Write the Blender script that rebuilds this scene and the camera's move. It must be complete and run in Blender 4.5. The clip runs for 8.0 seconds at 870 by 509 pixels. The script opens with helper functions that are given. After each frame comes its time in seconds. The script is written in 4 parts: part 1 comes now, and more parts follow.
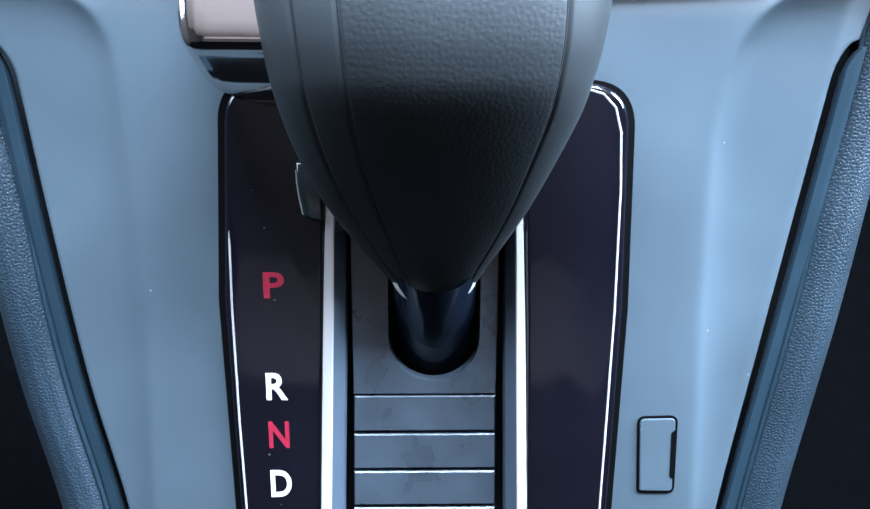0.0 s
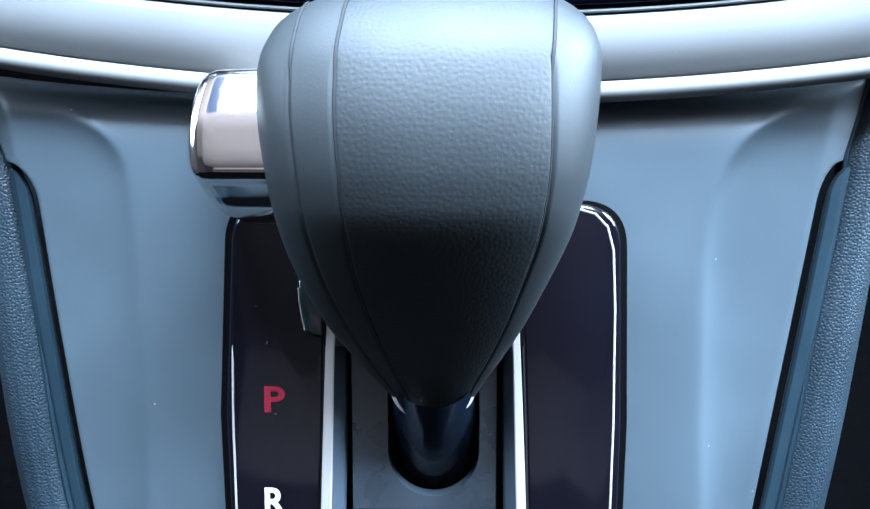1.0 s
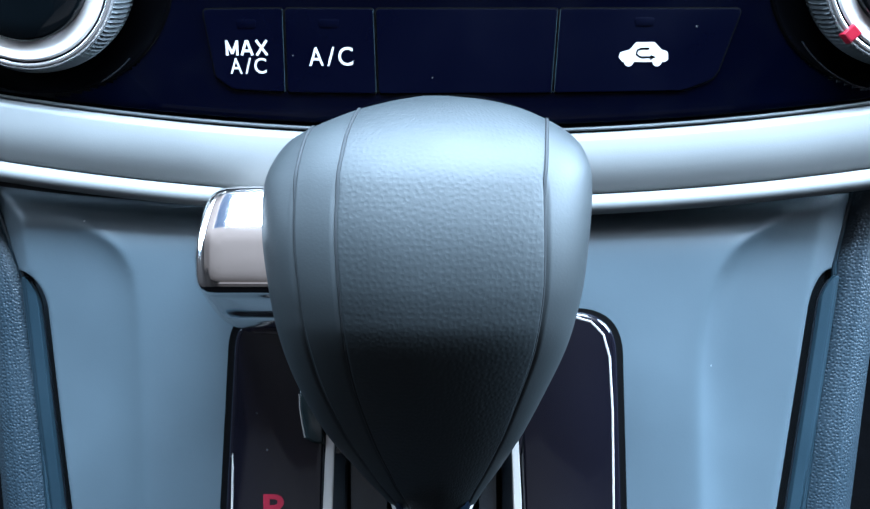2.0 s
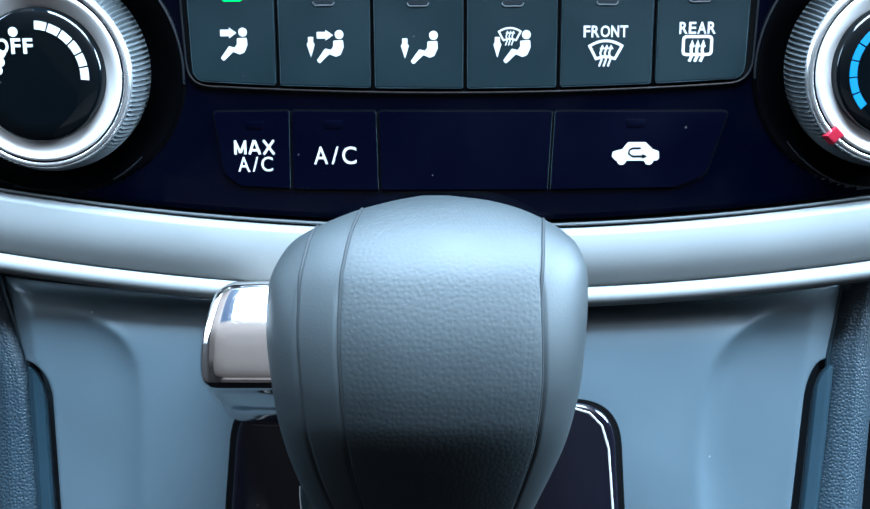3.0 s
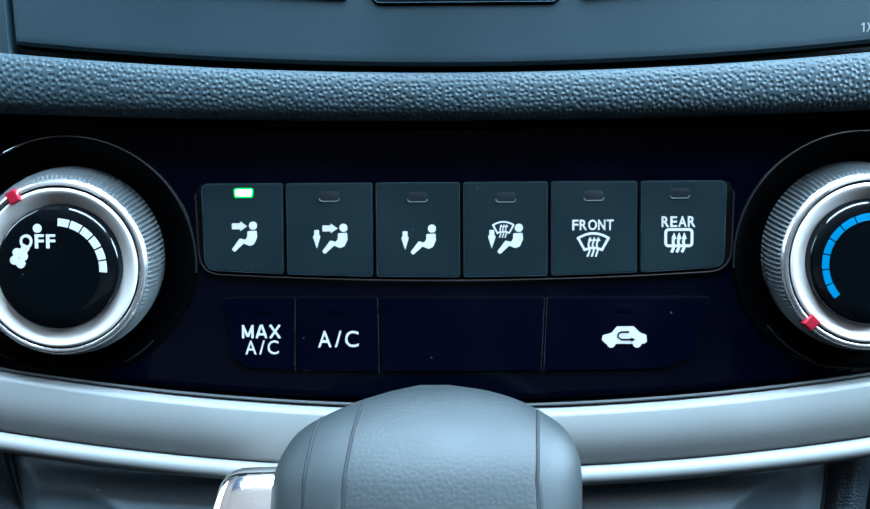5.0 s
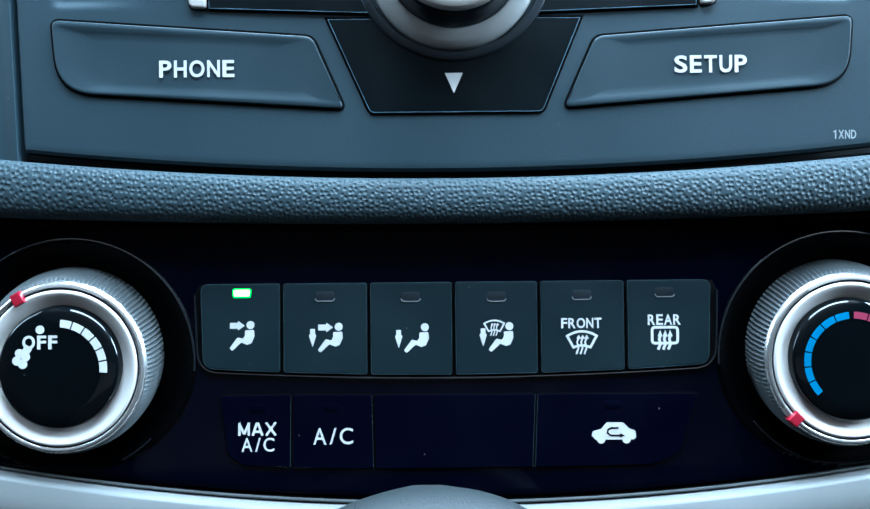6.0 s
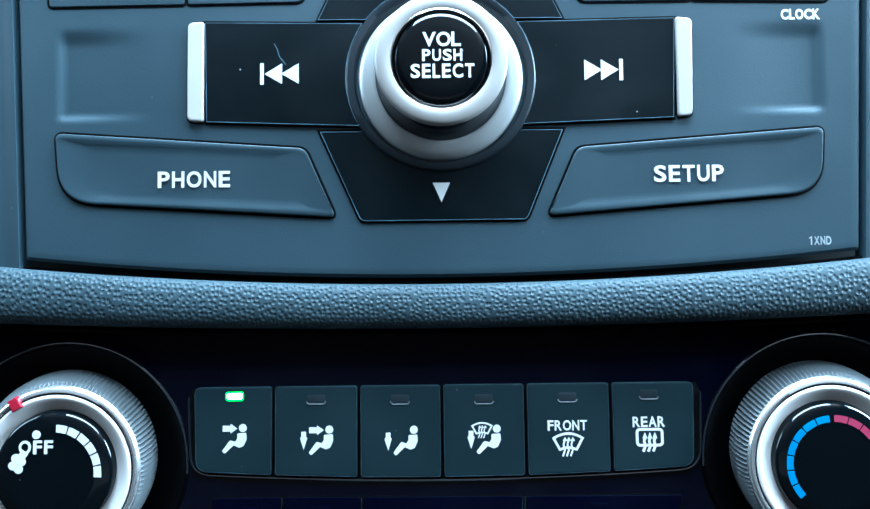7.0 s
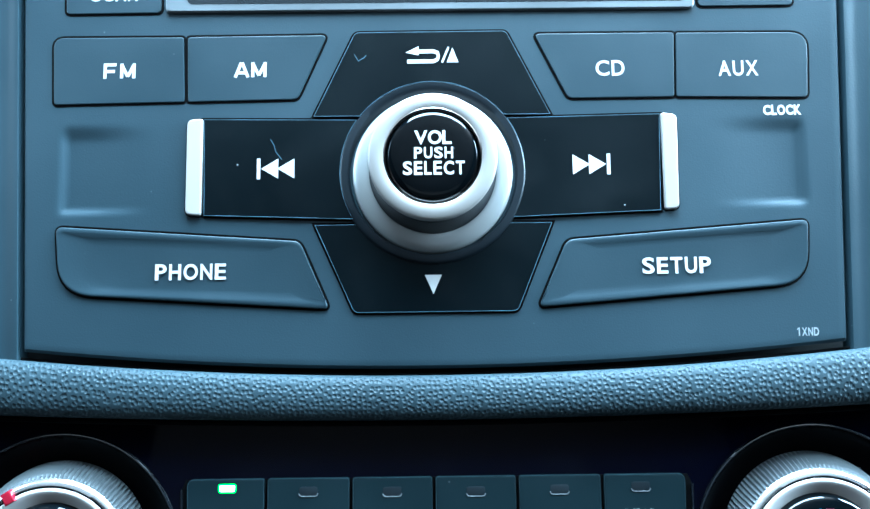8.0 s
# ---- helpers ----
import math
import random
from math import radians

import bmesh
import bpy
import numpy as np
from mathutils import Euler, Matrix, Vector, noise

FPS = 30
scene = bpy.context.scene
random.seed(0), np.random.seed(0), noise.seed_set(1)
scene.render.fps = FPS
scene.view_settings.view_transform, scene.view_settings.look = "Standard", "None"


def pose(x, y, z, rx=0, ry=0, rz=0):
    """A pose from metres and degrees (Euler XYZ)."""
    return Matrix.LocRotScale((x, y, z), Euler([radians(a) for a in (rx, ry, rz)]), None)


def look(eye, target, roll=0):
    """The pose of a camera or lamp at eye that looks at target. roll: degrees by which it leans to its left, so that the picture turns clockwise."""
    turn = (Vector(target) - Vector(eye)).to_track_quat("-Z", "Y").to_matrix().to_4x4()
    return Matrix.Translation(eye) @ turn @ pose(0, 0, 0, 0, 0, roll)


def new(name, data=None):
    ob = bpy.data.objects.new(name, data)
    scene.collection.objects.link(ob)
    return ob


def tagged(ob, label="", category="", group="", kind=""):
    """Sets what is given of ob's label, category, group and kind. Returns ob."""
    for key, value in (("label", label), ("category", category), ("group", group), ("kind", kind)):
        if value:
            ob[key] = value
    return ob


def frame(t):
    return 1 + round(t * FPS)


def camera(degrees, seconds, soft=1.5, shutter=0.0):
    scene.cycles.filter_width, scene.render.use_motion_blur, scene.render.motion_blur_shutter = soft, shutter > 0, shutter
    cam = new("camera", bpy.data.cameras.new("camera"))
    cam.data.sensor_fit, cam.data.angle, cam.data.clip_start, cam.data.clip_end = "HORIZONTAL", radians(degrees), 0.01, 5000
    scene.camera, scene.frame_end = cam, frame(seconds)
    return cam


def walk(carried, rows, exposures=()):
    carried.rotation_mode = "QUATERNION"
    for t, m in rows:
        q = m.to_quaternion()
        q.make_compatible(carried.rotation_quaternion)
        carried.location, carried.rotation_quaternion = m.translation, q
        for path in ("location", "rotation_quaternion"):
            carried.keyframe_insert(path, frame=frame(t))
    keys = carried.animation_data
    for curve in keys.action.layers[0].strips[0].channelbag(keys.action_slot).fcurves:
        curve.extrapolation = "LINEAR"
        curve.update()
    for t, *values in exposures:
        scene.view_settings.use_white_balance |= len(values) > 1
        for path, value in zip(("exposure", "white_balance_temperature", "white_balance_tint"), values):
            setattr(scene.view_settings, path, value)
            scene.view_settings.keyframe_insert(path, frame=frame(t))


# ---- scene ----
import functools

# ---------------------------------------------------------------- camera
cam = camera(60.8, 8.0, soft=1.4)
PATH = [
    (0.0, -0.01275, -0.18471, 1.03617, 37.680, -0.887, -0.726),
    (0.5, -0.00996, -0.18325, 1.04033, 41.210, -0.304, -0.195),
    (1.0, -0.00762, -0.18273, 1.04399, 44.525, 0.240, 0.224),
    (1.5, -0.00632, -0.18149, 1.04852, 47.566, 0.489, 0.416),
    (3.0, -0.00620, -0.17913, 1.06214, 54.980, 0.516, 0.433),
    (3.5, -0.00661, -0.17761, 1.06779, 56.642, 0.505, 0.430),
    (4.0, -0.00708, -0.17622, 1.07471, 57.967, 0.479, 0.416),
    (4.5, -0.00693, -0.17430, 1.08206, 59.504, 0.455, 0.279),
    (6.0, -0.00574, -0.17229, 1.10335, 65.119, 0.498, -0.293),
    (6.5, -0.00418, -0.17167, 1.11239, 66.715, 0.548, -0.340),
    (7.0, -0.00204, -0.17059, 1.12146, 68.267, 0.667, -0.251),
    (7.5, -0.00029, -0.17001, 1.12916, 69.827, 0.776, -0.127),
    (8.0, 0.00102, -0.16896, 1.13512, 71.612, 0.809, -0.101),
]
walk(cam, [(t, pose(x, y, z, rx, ry, rz)) for t, x, y, z, rx, ry, rz in PATH],
     [(0.0, 0.96, 5050, 6), (1.5, 0.80, 4940, 2), (3.5, 0.55, 4790, -5), (4.5, 0.23, 4760, -7), (5.8, -0.04, 4740, -7), (6.5, 0.09, 4640, -8), (8.0, 0.48, 4510, -12)])

# ---------------------------------------------------------------- light
world = bpy.data.worlds.new("sky")
scene.world = world
world.use_nodes = True
wn = world.node_tree
sky = wn.nodes.new("ShaderNodeTexSky")
sky.sky_type, sky.sun_disc = "NISHITA", False
sky.sun_elevation, sky.sun_rotation = radians(48), radians(120)
wn.nodes["Background"].inputs["Strength"].default_value = 0.12
wn.links.new(sky.outputs["Color"], wn.nodes["Background"].inputs["Color"])


def lamp(name, place, target, wide, high, watts, colour):
    data = bpy.data.lights.new(name, "AREA")
    data.shape, data.size, data.size_y, data.energy, data.color = "RECTANGLE", wide, high, watts, colour
    ob = new(name, data)
    ob.matrix_world = look(place, target)
    return ob


# The overhead lamp hangs in an assumed roof opening, added for light from above.
lamp("added_overhead_light", (0.08, 0.19, 1.665), (0.08, 0.19, 0.0), 0.68, 0.42, 50.0, (0.93, 0.97, 1.0))
lamp("daylight_right", (0.735, 0.13, 1.40), (0.0, 0.08, 1.15), 0.44, 0.38, 42.0, (0.93, 0.97, 1.0))
lamp("daylight_left", (-0.735, 0.13, 1.40), (0.0, 0.08, 1.15), 0.44, 0.38, 7.0, (0.93, 0.97, 1.0))


# ---------------------------------------------------------------- materials
def material(name, colour, rough=0.5, metal=0.0, grain=0.0, grain_size=0.001, pits=0.0, pit_size=0.002,
             vary=0.12, vary_size=0.03, dust=0.0, gloss_vary=0.06, specular=0.5, emit=0.0):
    """Painted, moulded or plated surface: mottled colour, uneven gloss, fine grain, leather pits and dust flecks. Sizes in metres."""
    m = bpy.data.materials.new(name)
    m.use_nodes = True
    nt = m.node_tree
    n, l = nt.nodes, nt.links
    b = n["Principled BSDF"]
    b.inputs["Metallic"].default_value = metal
    b.inputs["Specular IOR Level"].default_value = specular
    tc = n.new("ShaderNodeTexCoord")

    def noise_at(size, detail=3.0):
        t = n.new("ShaderNodeTexNoise")
        t.inputs["Scale"].default_value = 1.0 / size
        t.inputs["Detail"].default_value = detail
        l.new(tc.outputs["Object"], t.inputs["Vector"])
        return t

    def ramp(source, lo, hi, a, c):
        r = n.new("ShaderNodeMapRange")
        r.inputs["From Min"].default_value, r.inputs["From Max"].default_value = lo, hi
        r.inputs["To Min"].default_value, r.inputs["To Max"].default_value = a, c
        l.new(source, r.inputs["Value"])
        return r.outputs["Result"]

    big = noise_at(vary_size, 5.0)
    mix = n.new("ShaderNodeMix")
    mix.data_type, mix.blend_type = "RGBA", "MULTIPLY"
    mix.inputs["Factor"].default_value = 1.0
    mix.inputs[6].default_value = (*colour, 1)
    tone = n.new("ShaderNodeCombineColor")
    v = ramp(big.outputs["Fac"], 0.3, 0.7, 1 - vary, 1 + vary)
    for i in range(3):
        l.new(v, tone.inputs[i])
    l.new(tone.outputs["Color"], mix.inputs[7])
    final = mix.outputs[2]
    rough_out = ramp(big.outputs["Fac"], 0.3, 0.7, max(0.02, rough - gloss_vary), min(1, rough + gloss_vary))
    if dust:
        vo = n.new("ShaderNodeTexVoronoi")
        vo.inputs["Scale"].default_value = 1 / 0.0095
        l.new(tc.outputs["Object"], vo.inputs["Vector"])
        patch = noise_at(0.0013, 1.0)
        spots = n.new("ShaderNodeMath")
        spots.operation = "MULTIPLY"
        l.new(ramp(vo.outputs["Distance"], 0.018, 0.036, dust, 0.0), spots.inputs[0])
        l.new(ramp(patch.outputs["Fac"], 0.45, 0.55, 0.0, 1.0), spots.inputs[1])
        film = n.new("ShaderNodeMath")
        film.operation = "MULTIPLY_ADD"
        l.new(ramp(noise_at(0.017, 6.0).outputs["Fac"], 0.5, 0.75, 0.0, 0.008 * dust), film.inputs[0])
        film.inputs[1].default_value = 1.0
        l.new(spots.outputs[0], film.inputs[2])
        d = n.new("ShaderNodeMix")
        d.data_type = "RGBA"
        l.new(film.outputs[0], d.inputs["Factor"])
        l.new(final, d.inputs[6])
        d.inputs[7].default_value = (0.45, 0.46, 0.47, 1)
        final = d.outputs[2]
    l.new(final, b.inputs["Base Color"])
    l.new(rough_out, b.inputs["Roughness"])
    normal = None
    if pits:
        cells = n.new("ShaderNodeTexVoronoi")
        cells.voronoi_dimensions = "2D"
        cells.inputs["Scale"].default_value = 1 / pit_size
        cells.inputs["Randomness"].default_value = 0.75
        warp = noise_at(pit_size * 2.2, 2.0)
        add = n.new("ShaderNodeVectorMath")
        add.operation = "MULTIPLY_ADD"
        add.inputs[1].default_value = (pit_size * 0.35,) * 3
        l.new(warp.outputs["Color"], add.inputs[0])
        l.new(tc.outputs["UV"], add.inputs[2])
        l.new(add.outputs[0], cells.inputs["Vector"])
        bp = n.new("ShaderNodeBump")
        bp.inputs["Distance"].default_value = pits
        l.new(ramp(cells.outputs["Distance"], 0.16, 0.44, 0.0, 1.0), bp.inputs["Height"])
        normal = bp.outputs["Normal"]
    if grain:
        bp = n.new("ShaderNodeBump")
        bp.inputs["Distance"].default_value = grain
        l.new(noise_at(grain_size, 2.0).outputs["Fac"], bp.inputs["Height"])
        if normal:
            l.new(normal, bp.inputs["Normal"])
        normal = bp.outputs["Normal"]
    if normal:
        l.new(normal, b.inputs["Normal"])
    if emit:
        b.inputs["Emission Color"].default_value = (*colour, 1)
        b.inputs["Emission Strength"].default_value = emit
    return m


# The light's blue cast is mixed into the plastics' and leatherettes' base colours.
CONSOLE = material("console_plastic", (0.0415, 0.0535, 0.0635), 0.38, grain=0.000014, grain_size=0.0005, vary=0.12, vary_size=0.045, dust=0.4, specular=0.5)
STRIP = material("edge_strip_plastic", (0.0100, 0.0180, 0.0250), 0.34, specular=0.3, grain=0.00003, grain_size=0.0005)
LEATHERETTE = material("grained_leatherette", (0.0205, 0.0315, 0.0385), 0.55, specular=0.22, pits=0.00020, pit_size=0.00145, grain=0.00005, grain_size=0.0006)
BOLSTER = material("bolster_leatherette", (0.0105, 0.0170, 0.0235), 0.48, specular=0.26, pits=0.00008, pit_size=0.0009, grain=0.00006, grain_size=0.0005)
PIANO = material("piano_black", (0.0003, 0.0005, 0.0026), 0.05, gloss_vary=0.02, dust=0.22, specular=0.10)
CAP = material("gloss_black_cap", (0.0012, 0.0018, 0.0024), 0.06, gloss_vary=0.02, dust=0.1, specular=0.3)
PIANO_WARM = material("gate_piano_black", (0.0028, 0.0026, 0.0046), 0.08, gloss_vary=0.03, dust=0.16, specular=0.38)
GAP = material("gap_black", (0.0004, 0.0004, 0.0006), 0.8, specular=0.05)
CORE = material("hidden_core_black", (0.006, 0.006, 0.007), 0.8)
SILVER = material("satin_silver_paint", (0.150, 0.150, 0.147), 0.66, metal=0.4, grain=0.00001, grain_size=0.0004, vary=0.04)
RAIL = material("satin_aluminium", (0.40, 0.375, 0.35), 0.34, metal=0.3, vary=0.04)
# Inner side of the rails, its shade and dark reflections put into the colour.
FLANK = material("shaded_flank", (0.040, 0.050, 0.064), 0.42, metal=0.0, vary=0.05)
SKIRT = material("silver_skirt", (0.285, 0.275, 0.265), 0.36, metal=0.4, vary=0.04)
FRAME = material("display_surround_grey", (0.10, 0.105, 0.11), 0.4, metal=0.3)
CHROME = material("polished_chrome", (0.74, 0.69, 0.66), 0.09, metal=1.0, vary=0.03, gloss_vary=0.02)
RING = material("dial_ring_satin", (0.56, 0.515, 0.485), 0.42, metal=0.2, vary=0.03)
GRIP = material("knurled_grip_grey", (0.085, 0.090, 0.093), 0.36, metal=0.45, vary=0.08)
# Grey radio plastics, again with the blue cast in their colour.
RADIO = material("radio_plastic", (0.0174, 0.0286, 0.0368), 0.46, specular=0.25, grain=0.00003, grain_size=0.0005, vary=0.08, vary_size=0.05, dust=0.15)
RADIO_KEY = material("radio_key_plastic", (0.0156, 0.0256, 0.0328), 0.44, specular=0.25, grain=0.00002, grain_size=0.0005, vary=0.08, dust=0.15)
BLACK_KEY = material("matt_black_key", (0.0004, 0.0017, 0.0026), 0.40, grain=0.00002, grain_size=0.0004, dust=0.5, specular=0.10)
MODE_KEY = material("climate_key_charcoal", (0.0042, 0.0094, 0.0118), 0.40, grain=0.00002, grain_size=0.0004, dust=0.1, specular=0.25)
LOW_KEY = material("lower_key_black", (0.0002, 0.0004, 0.0032), 0.30, dust=0.10, specular=0.06)
KNOB_LEATHER = material("knob_grained_leather", (0.0096, 0.0118, 0.0130), 0.57, pits=0.000022, pit_size=0.0013, grain=0.00004, grain_size=0.0010, specular=0.33)
KNOB_SMOOTH = material("knob_smooth_leather", (0.0112, 0.0134, 0.0146), 0.57, grain=0.00003, grain_size=0.0006, specular=0.35)
TONGUE = material("tongue_gloss", (0.010, 0.016, 0.018), 0.2)
COLLAR = material("collar_satin", (0.0016, 0.0036, 0.0062), 0.42, specular=0.3)
# Pale colour for real scratches and for glints painted on key rims.
SCRATCH_GLINT = material("scratch_and_edge_glint", (0.045, 0.080, 0.110), 0.5, vary=0.5, vary_size=0.006)
FAINT = material("faint_key_edge", (0.016, 0.027, 0.033), 0.4, vary=0.5, vary_size=0.006)
SEAM = material("seam_shadow_leather", (0.010, 0.011, 0.012), 0.7, specular=0.2)
GLOSS_STALK = material("gloss_black_stalk", (0.004, 0.006, 0.011), 0.12)
CHANNEL = material("channel_rubber", (0.034, 0.042, 0.052), 0.30, grain=0.00005, grain_size=0.0005, vary=0.25, vary_size=0.012, dust=0.3)
WHITE = material("white_print", (0.44, 0.415, 0.40), 0.5, vary=0.04, vary_size=0.004)
WHITE_CAP = material("pearl_white_cap", (0.36, 0.325, 0.30), 0.32, metal=0.25, vary=0.04)
GREY_PRINT = material("grey_print", (0.22, 0.23, 0.24), 0.5, vary=0.06, vary_size=0.004)
RED = material("red_print", (0.19, 0.005, 0.020), 0.5, vary=0.06)
RED_MARK = material("red_pointer", (0.21, 0.006, 0.018), 0.25, vary=0.06)
BLUE = material("blue_print", (0.005, 0.10, 0.22), 0.5, vary=0.06)
PINK = material("crimson_print", (0.17, 0.006, 0.034), 0.5, vary=0.06)
LED_ON = material("green_led", (0.13, 1.0, 0.04), 0.4, emit=1.5, vary=0.0)
LED_CORE = material("bright_led_core", (0.45, 1.0, 0.14), 0.4, emit=3.0, vary=0.0)
LED_OFF = material("unlit_led", (0.0060, 0.0088, 0.0112), 0.35)
LIP = material("dial_lip_satin", (0.60, 0.57, 0.55), 0.24, metal=0.9, vary=0.03)
RING_FLAT = material("knob_ring_satin", (0.275, 0.245, 0.225), 0.38, metal=0.2, vary=0.03)
SURROUND = material("gloss_surround", (0.005, 0.006, 0.008), 0.11, specular=1.0)
WELL = material("satin_black_well", (0.0003, 0.0003, 0.0005), 0.32, specular=0.04)
SCREEN = material("display_glass", (0.012, 0.014, 0.016), 0.15)
LINING = material("cabin_lining", (0.022, 0.019, 0.018), 0.85, vary=0.2, vary_size=0.1, specular=0.1)
HEADLINER = material("beige_headliner", (0.52, 0.43, 0.385), 0.9, vary=0.08, vary_size=0.1, grain=0.0004, grain_size=0.002, specular=0.1)
REAR_DARK = material("dark_rear_wall", (0.070, 0.056, 0.050), 0.9, vary=0.15, vary_size=0.1, grain=0.0004, grain_size=0.002, specular=0.1)
# Carpet colour taken near black to hold the footwell's shade.
CARPET = material("shaded_floor_carpet", (0.0007, 0.0007, 0.0009), 0.95, vary=0.3, vary_size=0.02, grain=0.001, grain_size=0.003, specular=0.02)


# ---------------------------------------------------------------- mesh tools (local units: millimetres)
class Shape:
    """Vertices and faces of one part, in millimetres on its panel: x right, y up along the panel, z out of it."""

    def __init__(self):
        self.v, self.f, self.uv = [], [], []

    def add(self, verts, faces):
        k = len(self.v)
        self.v += [tuple(p) for p in verts]
        self.f += [tuple(i + k for i in f) for f in faces]
        return self

    def shifted(self, dx, dy, dz=0.0):
        self.v = [(x + dx, y + dy, z + dz) for x, y, z in self.v]
        return self


def thing(name, m, label, category, group=""):
    ob = new(name)
    ob.matrix_world = m
    ob.empty_display_size = 0.01
    return tagged(ob, label, category, group)


def part(name, shape, mat, parent, label="", sharp=32):
    me = bpy.data.meshes.new(name)
    me.from_pydata([(x * 0.001, y * 0.001, z * 0.001) for x, y, z in shape.v], [], shape.f)
    if shape.uv:
        layer = me.uv_layers.new(name="unrolled")
        flat = [c for lp in me.loops for c in shape.uv[lp.vertex_index]]
        layer.data.foreach_set("uv", flat)
    me.validate()
    bm = bmesh.new()
    bm.from_mesh(me)
    bmesh.ops.recalc_face_normals(bm, faces=bm.faces)
    bm.to_mesh(me)
    bm.free()
    me.polygons.foreach_set("use_smooth", [len(q.vertices) < 9 for q in me.polygons])
    me.set_sharp_from_angle(angle=radians(sharp))
    me.materials.append(mat)
    ob = new(name, me)
    ob.parent = parent
    return tagged(ob, label)


def fillet(points, radii, steps=6):
    """A polygon with its corners rounded; radii: one for all or one a corner."""
    n = len(points)
    radii = [radii] * n if isinstance(radii, (int, float)) else radii
    out = []
    for i in range(n):
        p, a, b = Vector(points[i]), Vector(points[i - 1]), Vector(points[(i + 1) % n])
        r = radii[i]
        if r <= 0:
            out.append(tuple(p))
            continue
        u, w = (a - p), (b - p)
        lu, lw = u.length, w.length
        u, w = u / lu, w / lw
        half = math.acos(max(-1, min(1, u.dot(w)))) / 2
        d = min(r / math.tan(half), 0.49 * lu, 0.49 * lw)
        s, e = p + u * d, p + w * d
        for k in range(steps + 1):
            q = k / steps
            out.append(tuple((1 - q) ** 2 * s + 2 * q * (1 - q) * p + q * q * e))
    return out


def inset(points, d):
    n = len(points)
    area = sum(points[i][0] * points[(i + 1) % n][1] - points[(i + 1) % n][0] * points[i][1] for i in range(n))
    sgn = 1 if area > 0 else -1
    out = []
    for i in range(n):
        a, p, b = Vector(points[i - 1]), Vector(points[i]), Vector(points[(i + 1) % n])
        u, w = (p - a), (b - p)
        if u.length < 1e-6 or w.length < 1e-6:
            out.append(tuple(p))
            continue
        u, w = u.normalized(), w.normalized()
        nu, nw = Vector((-u.y, u.x)) * sgn, Vector((-w.y, w.x)) * sgn
        m = nu + nw
        m = m / max(0.35, m.length_squared) * 2 if m.length > 1e-6 else nu
        out.append(tuple(p + m * d))
    return out


def prism(points, rings, shape=None):
    """A plate with the outline points. rings: (inset, height) from the bottom edge up to the rim of the top face."""
    s = shape or Shape()
    n = len(points)
    loops = [[(x, y, z) for x, y in (inset(points, d) if d else points)] for d, z in rings]
    verts = [p for lp in loops for p in lp]
    faces = []
    for k in range(len(loops) - 1):
        for i in range(n):
            j = (i + 1) % n
            faces.append((k * n + i, k * n + j, (k + 1) * n + j, (k + 1) * n + i))
    faces.append(tuple(range((len(loops) - 1) * n, len(loops) * n)))
    faces.append(tuple(reversed(range(n))))
    return s.add(verts, faces)


def key(points, top, bottom=-2.0, soft=0.5):
    """Outline raised to a key with a rounded rim."""
    return prism(points, [(0, bottom), (0, top - soft), (soft * 0.3, top - soft * 0.3), (soft, top), (soft * 1.15, top)])


def run(points):
    """Length along a line of points, in metres."""
    out = [0.0]
    for a, b in zip(points, points[1:]):
        out.append(out[-1] + math.dist(a, b) * 0.001)
    return out


def sheet(fn, nu, nv, shape=None):
    s = shape or Shape()
    verts = [fn(i / nu, j / nv) for j in range(nv + 1) for i in range(nu + 1)]
    if not s.v:
        across, along = run(verts[(nv // 2) * (nu + 1):(nv // 2 + 1) * (nu + 1)]), run(verts[nu // 3::nu + 1])
        s.uv = [(across[i], along[j]) for j in range(nv + 1) for i in range(nu + 1)]
    faces = [(j * (nu + 1) + i, j * (nu + 1) + i + 1, (j + 1) * (nu + 1) + i + 1, (j + 1) * (nu + 1) + i) for j in range(nv) for i in range(nu)]
    return s.add(verts, faces)


def lathe(profile, centre, lean=(0.0, 0.0), segs=96, teeth=None, cap=True, shape=None, flat=0.0):
    """A turned part. profile: (radius, height) outwards in; lean: sideways drift of the centre for each mm of height; teeth: (count, depth, rows)."""
    s = shape or Shape()
    verts, faces = [], []
    for k, (r, h) in enumerate(profile):
        for i in range(segs):
            a = 2 * math.pi * i / segs
            rr = r
            if teeth and k in teeth[2]:
                rr -= teeth[1] * abs(((i * teeth[0] / segs) % 1.0) * 2 - 1)
            if flat and a > math.pi:
                rr = min(rr, rr - flat * (rr / 33.0) ** 6 * math.sin(a) ** 2)
            verts.append((centre[0] + lean[0] * h + rr * math.cos(a), centre[1] + lean[1] * h + rr * math.sin(a), h))
    for k in range(len(profile) - 1):
        for i in range(segs):
            j = (i + 1) % segs
            faces.append((k * segs + i, k * segs + j, (k + 1) * segs + j, (k + 1) * segs + i))
    if cap:
        faces.append(tuple(range((len(profile) - 1) * segs, len(profile) * segs)))
    return s.add(verts, faces)


